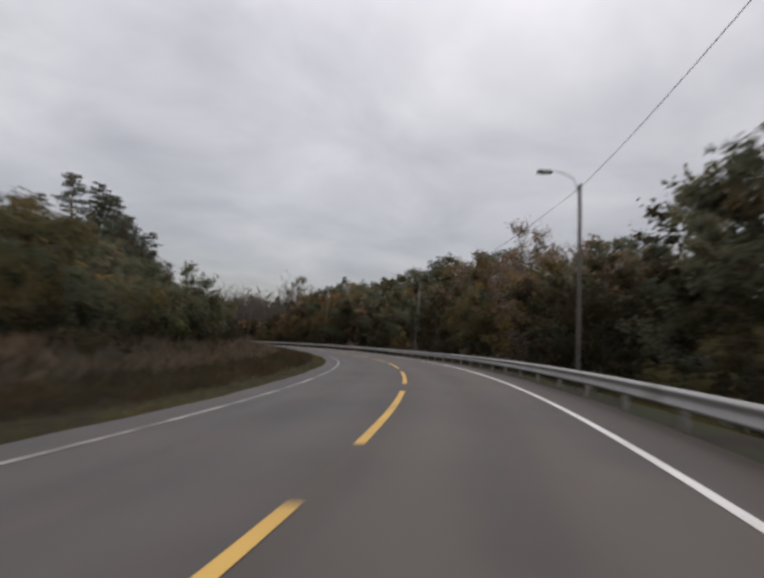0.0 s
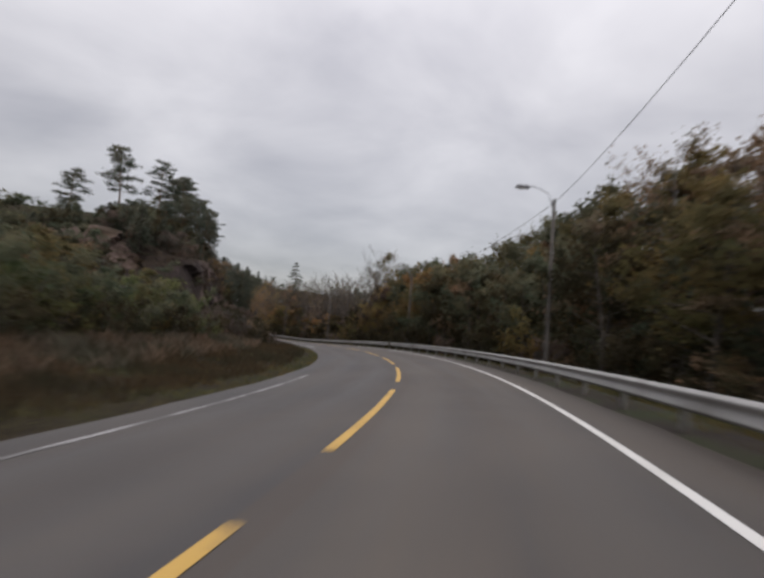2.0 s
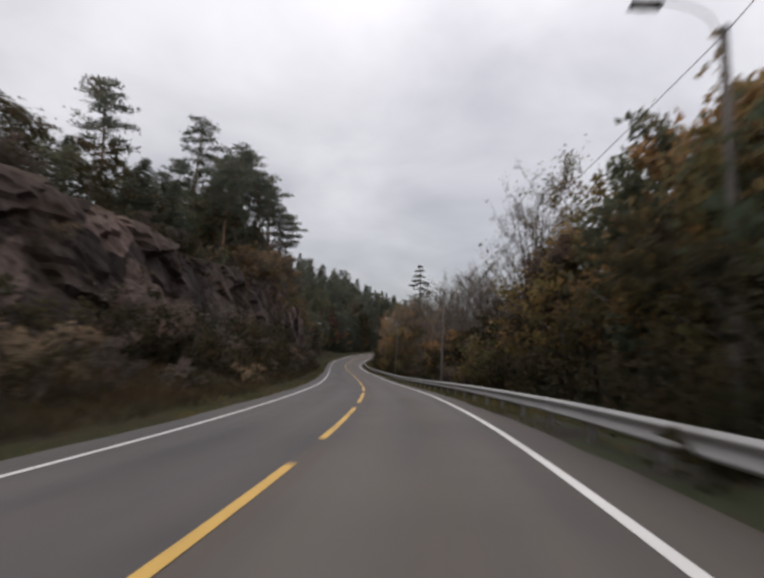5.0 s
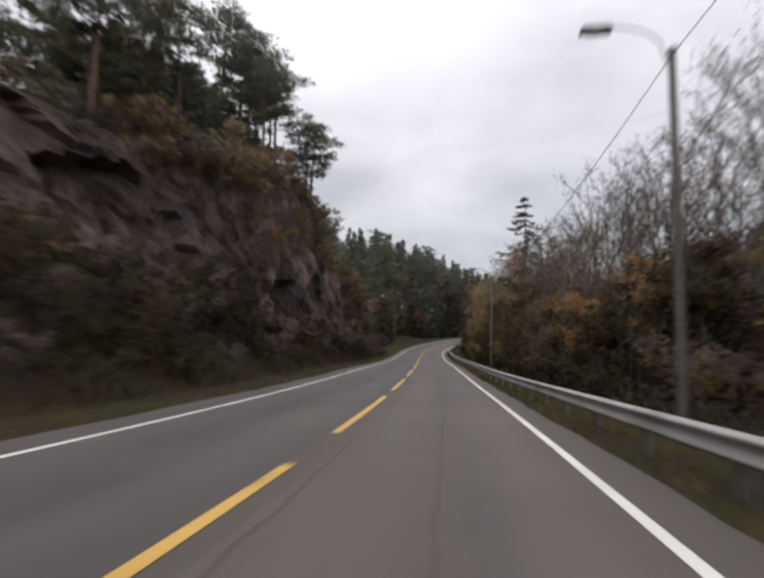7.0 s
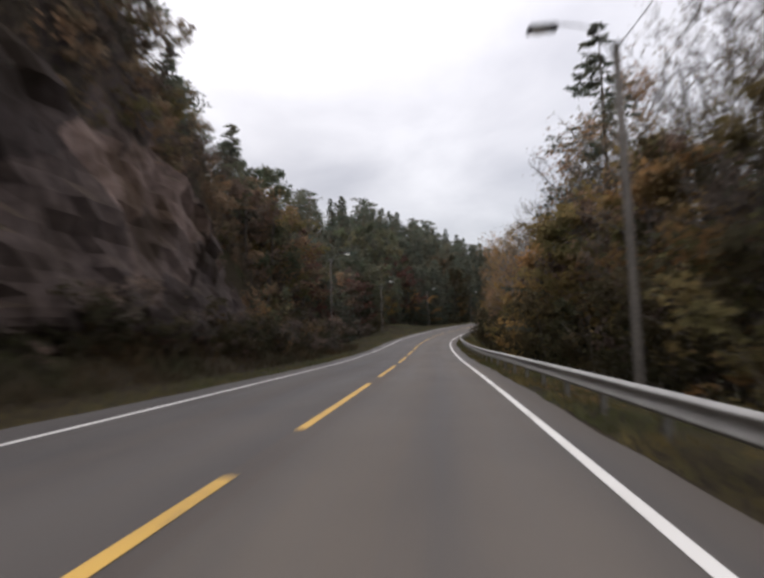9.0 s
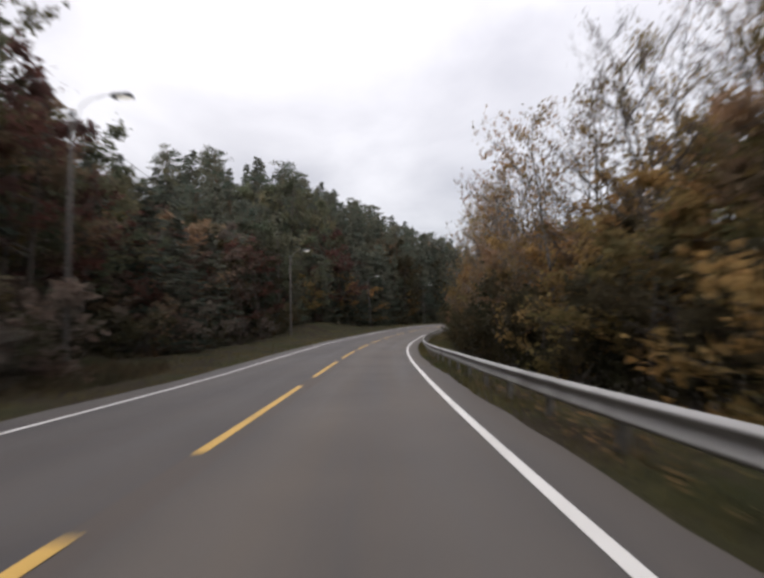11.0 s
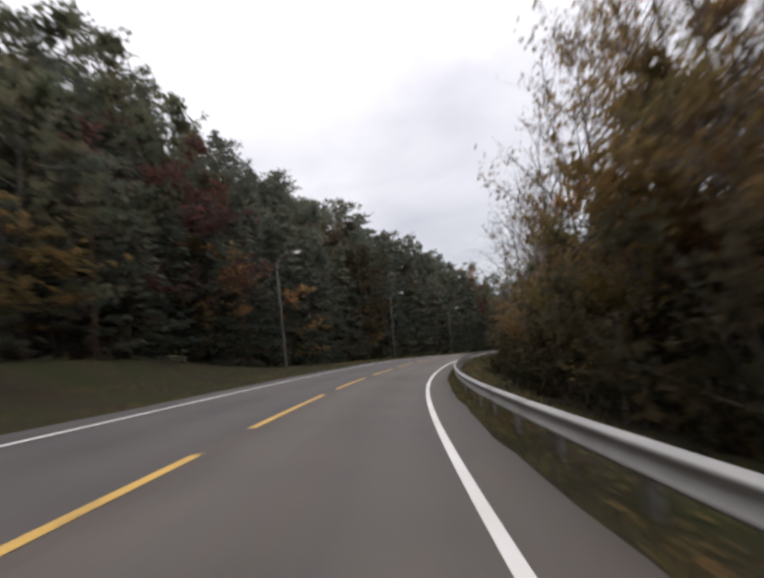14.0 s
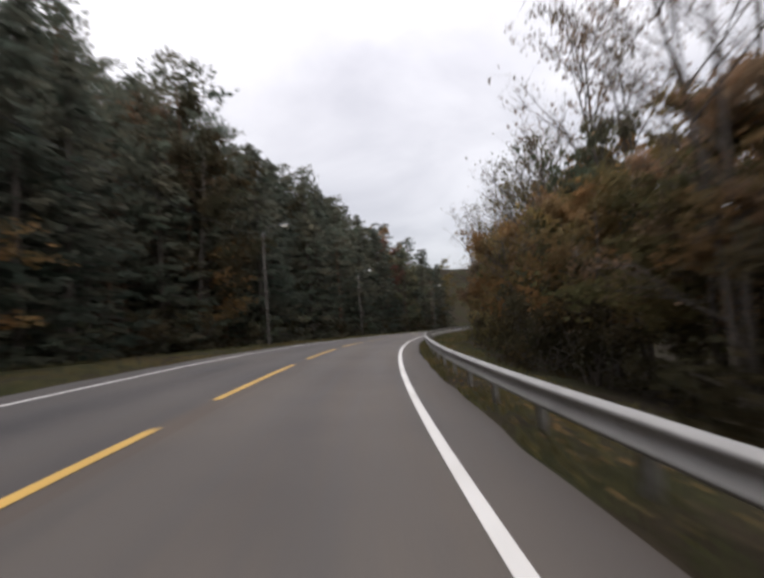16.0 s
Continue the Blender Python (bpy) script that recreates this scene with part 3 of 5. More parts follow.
# ---- lamps and cables ----
def lamp_meshes(lens, girth):
    v, f = [], []
    tube([(0, 0, -1.6), (0, 0, 0.5), (0.01, 0, 3), (0.0, 0.01, 7.0)], [girth * r for r in (0.098, 0.092, 0.080, 0.066)], 12, v, f)
    pole = mesh_of("pole", v, f, "pole", smooth=True)
    v, f = [], []
    path = [(0.0, 0, 6.55), (-0.09, 0, 6.75), (-0.16, 0, 7.0)]
    path += [(-0.16 - 0.95 * (1 - math.cos(a)), 0, 7.0 + 0.5 * math.sin(a)) for a in np.linspace(0.2, 1.5, 8)]
    tube(path, [0.017 * girth] * len(path), 7, v, f)
    arm = mesh_of("arm", v, f, "arm", smooth=True)
    bm = bmesh.new()
    bmesh.ops.create_cube(bm, size=1, matrix=Matrix.Translation((-1.33, 0, 7.47)) @ Matrix.Diagonal((0.62, 0.26, 0.13, 1)))
    for vert in bm.verts:
        if vert.co.z > 7.5:
            vert.co.x = -1.33 + (vert.co.x + 1.33) * 0.8
            vert.co.y *= 0.62
    bmesh.ops.bevel(bm, geom=bm.edges[:], offset=0.03, segments=2, affect="EDGES")
    head = bm_mesh("luminaire", bm, "lamp", smooth=True)
    bm = bmesh.new()
    bmesh.ops.create_uvsphere(bm, u_segments=14, v_segments=7, radius=0.5, matrix=Matrix.Translation((-1.38, 0, 7.41)) @ Matrix.Diagonal((0.42, 0.2, 0.11, 1)))
    glass = bm_mesh("lens", bm, lens, smooth=True)
    bm = bmesh.new()
    bmesh.ops.create_cone(bm, cap_ends=True, segments=10, radius1=0.1, radius2=0.07, depth=0.05, matrix=Matrix.Translation((0, 0.01, 7.02)))
    cap = bm_mesh("cap", bm, "arm")
    return pole, arm, head, glass, cap


def street_lamp(meshes, s, w, z, lean=0.0, side=1):
    x, y, _ = road(s, w)
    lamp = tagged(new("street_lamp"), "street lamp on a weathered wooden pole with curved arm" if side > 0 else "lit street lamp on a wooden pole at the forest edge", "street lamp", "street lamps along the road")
    lamp.matrix_world = Matrix.Translation((x, y, np.interp(s, S, CZ) + z - 7.0)) @ Matrix.Rotation(np.interp(s, S, HEAD) + (0 if side > 0 else math.pi), 4, "Z") @ Matrix.Rotation(lean, 4, "Y")
    pole, arm, head, glass, cap = meshes
    part("pole", pole, lamp, "weathered wooden pole")
    part("cap", cap, lamp)
    part("arm", arm, lamp, "curved steel arm")
    h = part("luminaire", head, lamp, "grey lamp head")
    part("lens", glass, h, "milky lens")
    return lamp


LAMPS = [(-8.4, 6.3, 7.5, 1), (17.5, 6.28, 7.6, 1), (43.6, 5.95, 7.2, 1), (69.5, 6.6, 7.3, 1), (95.3, 5.55, 6.8, 1), (120.5, 5.2, 6.45, 1),
         (148.8, -6.35, 7.2, -1), (174.1, -6.5, 7.0, -1), (201.1, -5.9, 7.0, -1), (226.0, -5.4, 7.0, -1), (249.0, -5.8, 6.8, -1), (275.0, -6.2, 6.9, -1)]
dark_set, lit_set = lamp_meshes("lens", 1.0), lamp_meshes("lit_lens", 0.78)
tops = []
for s, w, z, side in LAMPS:
    lean = {17.5: -0.047, 201.1: -0.055}.get(s, 0.0)
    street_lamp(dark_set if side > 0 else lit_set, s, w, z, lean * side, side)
    x, y, _ = road(s, w + 7 * lean)
    tops.append(Vector((x, y, np.interp(s, S, CZ) + z - 0.1)))
for i, (a, b) in enumerate(zip(tops, tops[1:])):
    if i == 5:
        continue  # the row changes sides of the road here
    v, f = [], []
    pts = [a.lerp(b, t) - Vector((0, 0, (1.7 if i == 3 else 3.0) * t * (1 - t))) for t in np.linspace(0, 1, 13)]
    tube(pts, [0.009] * 13, 5, v, f)
    tagged(new("overhead_cable", mesh_of("overhead_cable", v, f, "cable", smooth=True)), "thin black cable strung between two lamp poles", "cable", "overhead cables")


# ---- rock face ----
def hashed(a, c, k):
    h = np.sin(a * 127.1 + c * 311.7 + k * 74.7) * 43758.5453
    return h - np.floor(h)


def facets(u, v, k):
    """Jointed blocks: each cell has its own depth and tilt."""
    iu, iv = np.floor(u), np.floor(v)
    best, val = np.full(u.shape, 1e9), np.zeros(u.shape)
    for du in (-1, 0, 1):
        for dv in (-1, 0, 1):
            a, c = iu + du, iv + dv
            pu, pv = a + 0.1 + 0.8 * hashed(a, c, k), c + 0.1 + 0.8 * hashed(a, c, k + 1)
            d = (u - pu) ** 2 + (v - pv) ** 2
            f = hashed(a, c, k + 2) - 0.5 + (u - pu) * (hashed(a, c, k + 3) - 0.5) * 1.1 + (v - pv) * (hashed(a, c, k + 4) - 0.35) * -0.9
            hit = d < best
            best, val = np.where(hit, d, best), np.where(hit, f, val)
    return val


def broken(a, z):
    """How far the rock stands out, a metres along its foot and z metres up."""
    zz = z + 0.35 * rough_noise(a, z, 0.9, 8)
    aa = a + 0.4 * rough_noise(z, a, 0.8, 9) + 0.25 * z
    out = 1.25 * facets(aa / 5.5, zz / 4.0, 1) + 0.65 * facets(aa / 1.9 + 5, zz / 1.6, 11) + 0.24 * facets(aa / 0.8, zz / 0.75 + 3, 21)
    return out + 0.12 * rough_noise(a * 3, z * 3, 1.3, 10) + 0.06 * rough_noise(a * 7, z * 7, 1.1, 12)


def rock_patch(s, w, along, fade, bare, turn, label):
    x, y, z = place(s, w)
    out = bare * np.clip(broken(along, z), -1.2, 1.2)
    push = fade * out * 0.68 + 0.4 * fade * bare - 0.5 * (1 - fade)
    hd = np.interp(s, S, HEAD) + turn
    v = np.stack([x + np.cos(hd) * push, y + np.sin(hd) * push, z + 0.1 * fade * out - 0.25 * (1 - fade)], -1).reshape(-1, 3)
    n, m = s.shape
    i = (np.arange(n - 1)[:, None] * m + np.arange(m - 1)).ravel()
    f = np.stack([i, i + 1, i + m + 1, i + m], 1)[:, ::-1]
    tagged(new("rock_face", mesh_of("rock_face", v, f, "rock")), label, "rock face", kind="structure")


rows, cols = np.arange(71.0, 150.0, 0.33), np.linspace(-0.12, 1.25, 50)
rs, rq = np.meshgrid(rows, cols, indexing="ij")
rock_patch(rs, FOOT(rs) - rq * RUN(rs), rs, smooth(71, 74, rs) * (1 - smooth(126, 142, rs)) * smooth(-0.12, 0.15, rq) * (1 - 0.9 * smooth(1.05, 1.25, rq)), 1 - 0.88 * smooth(104, 111, rs) * smooth(0.5, 0.68, rq), 0.0, "blasted brown-grey rock face beside the road")
rows, cols = np.arange(-33.0, -11.0, 0.33), np.linspace(67.8, 77.0, 48)
rw, rs = np.meshgrid(rows, cols, indexing="ij")
rock_patch(rs, rw, rw * 1.0 + 200, smooth(-33, -29, rw) * (1 - smooth(-13.5, -11.5, rw)) * smooth(67.8, 69.5, rs) * (1 - 0.9 * smooth(75, 77, rs)), 1.0, -math.pi / 2, "end of the brown rock outcrop facing the field")


# ---- plants ----
def bend(a, b, n, wobble, rng):
    t = np.linspace(0, 1, n)[:, None]
    p = a + (b - a) * t
    k = rng.normal(size=(n, 3)) * wobble
    k[0] = 0
    return p + np.cumsum(k, 0) * 0.5


def broadleaf(rng, h=9.0, spread=2.6, low=0.18, limbs=16, subs=5, twigs=3, per=5, size=0.24, stems=1, lean=0.0, thick=0.13, up=0.75, fine=True):
    """Trunk and limbs as one mesh's data, leaves as another's."""
    v, f, anchor = [], [], []
    for st in range(stems):
        off = np.array([rng.normal() * 0.25, rng.normal() * 0.25, -0.6]) if stems > 1 else np.array([0, 0, -0.6])
        tip = np.array([rng.normal() * 0.5 + lean, rng.normal() * 0.5, h * rng.uniform(0.85, 1.0)])
        if stems > 1:
            tip[:2] += rng.normal(size=2) * spread * 0.5
        tr = bend(off, tip, 8, 0.10 if h > 4 else 0.05, rng)
        r0 = thick / math.sqrt(stems)
        tube(tr if h > 4 else tr[[0, 2, 5, 7]], np.linspace(r0, r0 * 0.12, 8 if h > 4 else 4), 6 if h > 4 else 4, v, f, tip=True)
        for i in range(max(4, limbs // stems)):
            t = low + (1 - low) * (i + rng.uniform(0, 1)) / max(4, limbs // stems)
            k = min(t, 0.98) * 7
            a = tr[int(k)] + (tr[min(int(k) + 1, 7)] - tr[int(k)]) * (k % 1)
            az = rng.uniform(0, 2 * np.pi)
            ln = spread * (0.45 + 0.75 * math.sin(math.pi * min(1, 0.22 + 0.78 * t))) * rng.uniform(0.7, 1.15)
            b = a + np.array([math.cos(az) * ln, math.sin(az) * ln, ln * rng.uniform(0.3, 0.9) * up])
            lb = bend(a, b, 5, 0.12 if h > 4 else 0.06, rng)
            rl = r0 * 0.38 * (1.15 - t)
            tube(lb if fine else lb[[0, 2, 4]], np.linspace(rl + 0.008, 0.008, 5 if fine else 3), 4 if fine else 3, v, f, tip=True)
            for j in range(subs):
                u = rng.uniform(0.25, 1.0) * 4
                c = lb[int(min(u, 3.99))]
                az2 = az + rng.normal() * 0.9
                l2 = ln * rng.uniform(0.25, 0.5)
                e = c + np.array([math.cos(az2) * l2, math.sin(az2) * l2, l2 * rng.uniform(-0.1, 0.9) * up])
                sb = bend(c, e, 3, 0.06, rng)
                if fine:
                    tube(sb, [0.013, 0.009, 0.005], 3, v, f, tip=True)
                for q in range(twigs):
                    g = sb[rng.randint(1, 3)]
                    hnd = g + rng.normal(size=3) * l2 * 0.4 + np.array([0, 0, 0.1 * up])
                    if fine:
                        tube(np.stack([g, hnd]), [0.008, 0.003], 3, v, f, tip=True)
                    for z in range(per):
                        anchor.append(g + (hnd - g) * rng.uniform(0, 1.2) + rng.normal(size=3) * 0.13)
                for z in range(per):
                    anchor.append(c + (e - c) * rng.uniform(0.2, 1.1) + rng.normal(size=3) * 0.12)
    lv, lf = leaves(anchor, size, rng, droop=0.3)
    return v, f, lv, lf


def pine(rng, h=13.0, bare=0.36, limbs=30, tufts=5, needles=26, size=0.29):
    """A tall trunk with flat plates of needles at the ends of uneven limbs, and gaps between them."""
    v, f, pts, dirs = [], [], [], []
    tr = bend(np.array([0, 0, -0.8]), np.array([rng.normal() * 0.4, rng.normal() * 0.4, h]), 9, 0.06, rng)
    tube(tr, np.linspace(0.2, 0.03, 9), 8, v, f, tip=True)
    turn = rng.uniform(0, 6.28)
    for i in range(limbs):
        t = bare + (1 - bare) * (i + rng.uniform(0, 1)) / limbs
        k = min(t, 0.985) * 8
        a = tr[int(k)] + (tr[min(int(k) + 1, 8)] - tr[int(k)]) * (k % 1)
        turn += 2.4 + rng.normal() * 0.5
        x = (t - bare) / (1 - bare)
        ln = (0.5 + 2.0 * math.sin(math.pi * (0.2 + 0.75 * x)) ** 0.8) * rng.uniform(0.6, 1.2)
        b = a + np.array([math.cos(turn) * ln, math.sin(turn) * ln, ln * rng.uniform(-0.1, 0.42) + 0.1])
        lb = bend(a, b, 4, 0.1, rng)
        tube(lb, [0.04, 0.028, 0.018, 0.008], 4, v, f, tip=True)
        for j in range(tufts):
            c = lb[0] + (lb[3] - lb[0]) * rng.uniform(0.45, 1.08) + rng.normal(size=3) * np.array([0.3, 0.3, 0.1])
            for q in range(needles):
                o = rng.normal(size=3) * np.array([0.26, 0.26, 0.10])
                pts.append(c + o)
                d = o * np.array([2.0, 2.0, 1.0]) + np.array([0, 0, 0.35])
                dirs.append(d / np.linalg.norm(d))
    lv, lf = leaves(pts, size, rng, aspect=0.55, along=np.asarray(dirs) * 1.3)
    return v, f, lv, lf


def spruce(rng, h=12.0, width=3.0, fine=1, gap=1.0):
    v, f, pts, dirs = [], [], [], []
    tr = bend(np.array([0, 0, -0.8]), np.array([0.1, 0.1, h]), 8, 0.03, rng)
    tube(tr, np.linspace(0.17, 0.012, 8), 7, v, f)
    z = 0.9
    while z < h - 0.15:
        x = z / h
        ln0 = width * (1 - x) ** 0.85 + 0.10
        for i in range(6):
            az = rng.uniform(0, 2 * np.pi)
            ln = ln0 * rng.uniform(0.7, 1.12)
            a = np.array([0.1 * x, 0.1 * x, z + rng.uniform(-0.1, 0.1)])
            m = a + np.array([math.cos(az) * ln * 0.6, math.sin(az) * ln * 0.6, -0.22 * ln])
            b = a + np.array([math.cos(az) * ln, math.sin(az) * ln, -0.18 * ln])
            tube(np.stack([a, b]), [0.02, 0.005], 3, v, f, tip=True)
            for q in range(int((3 + 20 * ln / width) * fine * fine)):
                t = rng.uniform(0.12, 1.05)
                c = (a + (m - a) * t / 0.6) if t < 0.6 else (m + (b - m) * (t - 0.6) / 0.4)
                pts.append(c + rng.normal(size=3) * np.array([0.05, 0.05, 0.03]))
                sd = rng.choice([-1, 1])
                dirs.append(np.array([math.cos(az + sd * 0.9), math.sin(az + sd * 0.9), -0.25]))
        z += (0.36 + 0.2 * (1 - x)) * gap
    lv, lf = leaves(pts, 0.5 / fine, rng, aspect=0.5, along=np.asarray(dirs) * 1.8)
    return v, f, lv, lf


SEEDS = np.random.RandomState(11)
FORMS = {}


def form(key, count, maker, bark, **kw):
    FORMS[key] = []
    for i in range(count):
        v, f, lv, lf = maker(np.random.RandomState(SEEDS.randint(1 << 30)), **kw)
        FORMS[key].append((mesh_of("trunk", v, f, bark, smooth=True), lv, lf, {}))


form("full", 4, broadleaf, "bark", h=9.0, spread=2.3, low=0.35, limbs=15, subs=5, twigs=3, per=8, size=0.2, fine=False)
form("back", 4, broadleaf, "bark", h=11.0, spread=2.7, limbs=15, subs=4, twigs=2, per=12, size=0.24, fine=False)
form("half", 4, broadleaf, "palebark", h=12.0, spread=2.3, low=0.2, limbs=20, subs=5, twigs=4, per=4, size=0.13, thick=0.12, up=1.4)
form("thin", 4, broadleaf, "bark", h=12.0, spread=2.1, low=0.2, limbs=20, subs=6, twigs=4, per=1, size=0.085, stems=2, thick=0.13, up=1.9)
form("bush", 4, broadleaf, "bark", h=2.6, spread=1.25, low=0.06, limbs=13, subs=4, twigs=2, per=9, size=0.14, stems=3, thick=0.06, fine=False)
form("big_bush", 3, broadleaf, "bark", h=5.0, spread=2.3, low=0.05, limbs=16, subs=5, twigs=3, per=10, size=0.19, stems=4, thick=0.09, fine=False)
form("pine", 4, pine, "pinebark", bare=0.3, limbs=34, needles=13, size=0.34)
form("tall_pine", 4, pine, "pinebark", bare=0.52)
form("spruce", 3, spruce, "bark", fine=1.15)
form("near_spruce", 1, spruce, "bark", fine=2.6, width=4.8, gap=1.15)
form("shrub", 4, broadleaf, "bark", h=2.6, spread=1.25, low=0.06, limbs=11, subs=4, twigs=2, per=4, size=0.21, stems=3, thick=0.06, fine=False)
FORMS["brush"] = FORMS["shrub"]

NAMES = {"full": ("broadleaf_tree", "tree"), "thin": ("bare_tree", "tree"), "half": ("birch_tree", "tree"), "back": ("woodland_tree", "tree"), "bush": ("bush", "bush"), "shrub": ("shrub", "shrub"), "big_bush": ("bush", "bush"), "brush": ("brush_clump", "brush"), "pine": ("pine_tree", "pine"), "tall_pine": ("pine_tree", "pine"), "spruce": ("spruce_tree", "spruce"), "near_spruce": ("spruce_tree", "spruce")}
WORDS = {"leaf_green": "dark green", "leaf_olive": "olive-green", "leaf_fern": "pale green", "leaf_yellow": "golden yellow", "leaf_orange": "orange-brown", "leaf_brown": "brown withered", "leaf_red": "reddish-brown", "needle": "dark green needled", "leaf_shade": "shade-darkened olive-brown", "leaf_twig": "dull brown withered"}
TYPE = {"full": "broadleaf tree with a dense autumn crown", "back": "broadleaf forest tree with a rounded crown", "thin": "thin grey tree with bare twigs and sparse leaves", "half": "tall birch with a thinning autumn crown", "bush": "bushy roadside shrub with many stems", "shrub": "low shrub with many thin stems", "big_bush": "tall spreading bush with many leaning stems", "brush": "clump of brush growing on and below the rock", "pine": "pine with a dense uneven crown", "tall_pine": "tall pine with a long bare trunk", "spruce": "pointed spruce with drooping branches", "near_spruce": "tall lone spruce with drooping branches"}


def crown_mesh(lv, lf, colour):
    """Leaves of a crown; each leans its shading towards the outside of the crown, as a clump of leaves does."""
    lf = np.array(lf)
    tri = lv[lf]
    n = np.cross(tri[:, 1] - tri[:, 0], tri[:, 2] - tri[:, 0])
    n /= np.linalg.norm(n, axis=1)[:, None] + 1e-9
    mid = tri.mean(1)
    lo, hi = np.percentile(mid, 3, axis=0), np.percentile(mid, 97, axis=0)
    out = (mid - (lo + hi) / 2 - np.array([0, 0, -0.12 * (hi - lo)[2]])) / ((hi - lo) / 2)
    out /= np.linalg.norm(out, axis=1)[:, None] + 1e-9
    back = (n * out).sum(1) < 0
    lf[back] = lf[back][:, [0, 2, 1]]
    n[back] *= -1
    n = 0.42 * n + 0.9 * out
    n /= np.linalg.norm(n, axis=1)[:, None] + 1e-9
    me = mesh_of("crown", lv, lf, colour, smooth=True)
    me.normals_split_custom_set(np.repeat(n, 3, axis=0))
    return me


def plant(key, i, colour, s, w, h, turn, base=None, group=""):
    """One plant at (s, w) with a height of h metres."""
    trunk, lv, lf, made = FORMS[key][i % len(FORMS[key])]
    if colour not in made:
        made[colour] = crown_mesh(lv, lf, colour)
    natural = float(np.percentile(lv[:, 2], 99.7))
    x, y, z = place(s, w)
    k = h / natural
    girth = k ** 0.7 if key not in ("bush", "big_bush", "shrub", "brush") else k
    if key in ("spruce", "pine", "back") and h < 8:
        girth *= 1.25
    ob = tagged(new(NAMES[key][0]), f"{WORDS[colour]} {TYPE[key]}", NAMES[key][1], group)
    ob.matrix_world = Matrix.Translation((x, y, z - 0.05)) @ Matrix.Rotation(turn, 4, "Z") @ Matrix.Diagonal((girth, girth, k, 1))
    part("trunk", trunk, ob)
    part("crown", made[colour], ob)
    return ob


rng = np.random.RandomState(5)


def pick(weights):
    names = list(weights)
    p = np.array([weights[n] for n in names], float)
    return names[rng.choice(len(names), p=p / p.sum())]


# height of the tree tops over the road's level: dense crowns and bare twigs beyond the guard rail, and the woods on the other side
BANK_S = [8, 16, 24, 32, 40, 48, 56, 64, 72, 80, 88, 96, 104, 112, 120, 128, 136, 144, 152, 160, 168, 176, 184, 192, 200, 208, 216, 224, 232, 240, 256, 280]
full_8 = [8.5, 5.5, 6.0, 5.8, 7.0, 7.0, 6.3, 8.2, 8.8, 7.0, 6.0, 4.2, 4.6, 4.0, 6.0, 7.6, 7.8, 5.5, 4.6, 5.6, 4.9, 5.2, 6.6, 4.0, 4.0, 5.0, 5.0, 4.8, 6, 6.8, 9, 11]
full_10 = [9, 6.8, 6.6, 7.2, 7.8, 9.0, 7.3, 8.5, 10, 9.0, 8.3, 5.4, 5.0, 4.5, 5.5, 8.8, 9.6, 7.5, 5.6, 6.2, 7.2, 5.8, 7.2, 4.4, 5.2, 5.2, 7.2, 7.7, 8.2, 9.5, 11, 12]
full_13 = [10, 9.5, 8.5, 9.0, 8.8, 10, 10.4, 8.8, 10.5, 11.6, 11.5, 6.3, 5.8, 6.4, 5.9, 7.3, 10.4, 10.4, 9.6, 6.8, 8.2, 9.3, 7.8, 5.6, 6.0, 7.4, 7.5, 9.0, 10.5, 12, 12, 12]
full_17 = [12, 12, 12, 10.2, 11.2, 10.8, 12.2, 12.5, 11, 12.4, 13.2, 13, 7.9, 7.4, 7.8, 7.4, 8.8, 11.4, 12.4, 10, 8.9, 10, 11.2, 9.8, 7.7, 8.0, 8.0, 10.4, 11.6, 12, 13, 13]
full_25 = [13, 13, 13, 13.5, 13.3, 14.6, 14.2, 15.2, 15.4, 14, 14.4, 15.4, 15, 10.8, 10.9, 10.6, 10.3, 10.8, 11.5, 12.7, 14.6, 14.8, 13.6, 13.8, 14.6, 14.8, 11.4, 11.8, 12.6, 15, 15, 15]
twig_8 = [9, 6.6, 6.9, 7.3, 7.9, 7.5, 7.4, 8.8, 9.6, 9.0, 10.8, 8.6, 9.4, 8.4, 8.8, 10.4, 9.8, 9.2, 10, 10.4, 10.9, 11.2, 11.6, 12.4, 10, 10, 7.6, 8.2, 9.7, 11.5, 12, 12]
twig_10 = [10, 8.6, 7.8, 9.2, 9.4, 9.4, 9.0, 9.2, 10.6, 10.3, 13.4, 10.8, 10.6, 11.6, 10.8, 10.6, 12.8, 11.6, 11.2, 12, 12.9, 13.8, 14.8, 15.4, 15.2, 13.4, 12.4, 10.6, 11.2, 13, 13, 13]
twig_13 = [12, 11, 10, 9.5, 10.6, 11.4, 11.4, 10.7, 11, 12.2, 12.6, 12.8, 12.4, 13, 13.2, 14, 13.6, 14.4, 14.6, 14.4, 16, 16.2, 16.4, 16.6, 16.8, 17, 17, 17, 16, 16, 15, 15]
twig_17 = [13, 13, 13, 11.4, 12.3, 12.9, 13.2, 13.2, 12, 12.6, 14, 14, 15, 13.8, 14.3, 15.2, 16, 16.4, 16.2, 16.2, 17, 17.6, 18, 18, 18, 18, 18, 18, 17, 17, 16, 16]
twig_25 = [16, 16, 16, 16.5, 15, 15.3, 16, 16.2, 16.8, 15.8, 14.8, 16, 16.5, 16.8, 18.4, 18, 16.6, 17.2, 18, 18.6, 19, 19, 19, 19, 19, 19, 19, 19, 19, 19, 18, 18]
AUTUMN = lambda s: np.interp(s, [0, 58, 80, 120, 150, 200, 260], [0.12, 0.2, 0.65, 0.75, 1.1, 1.0, 0.7])


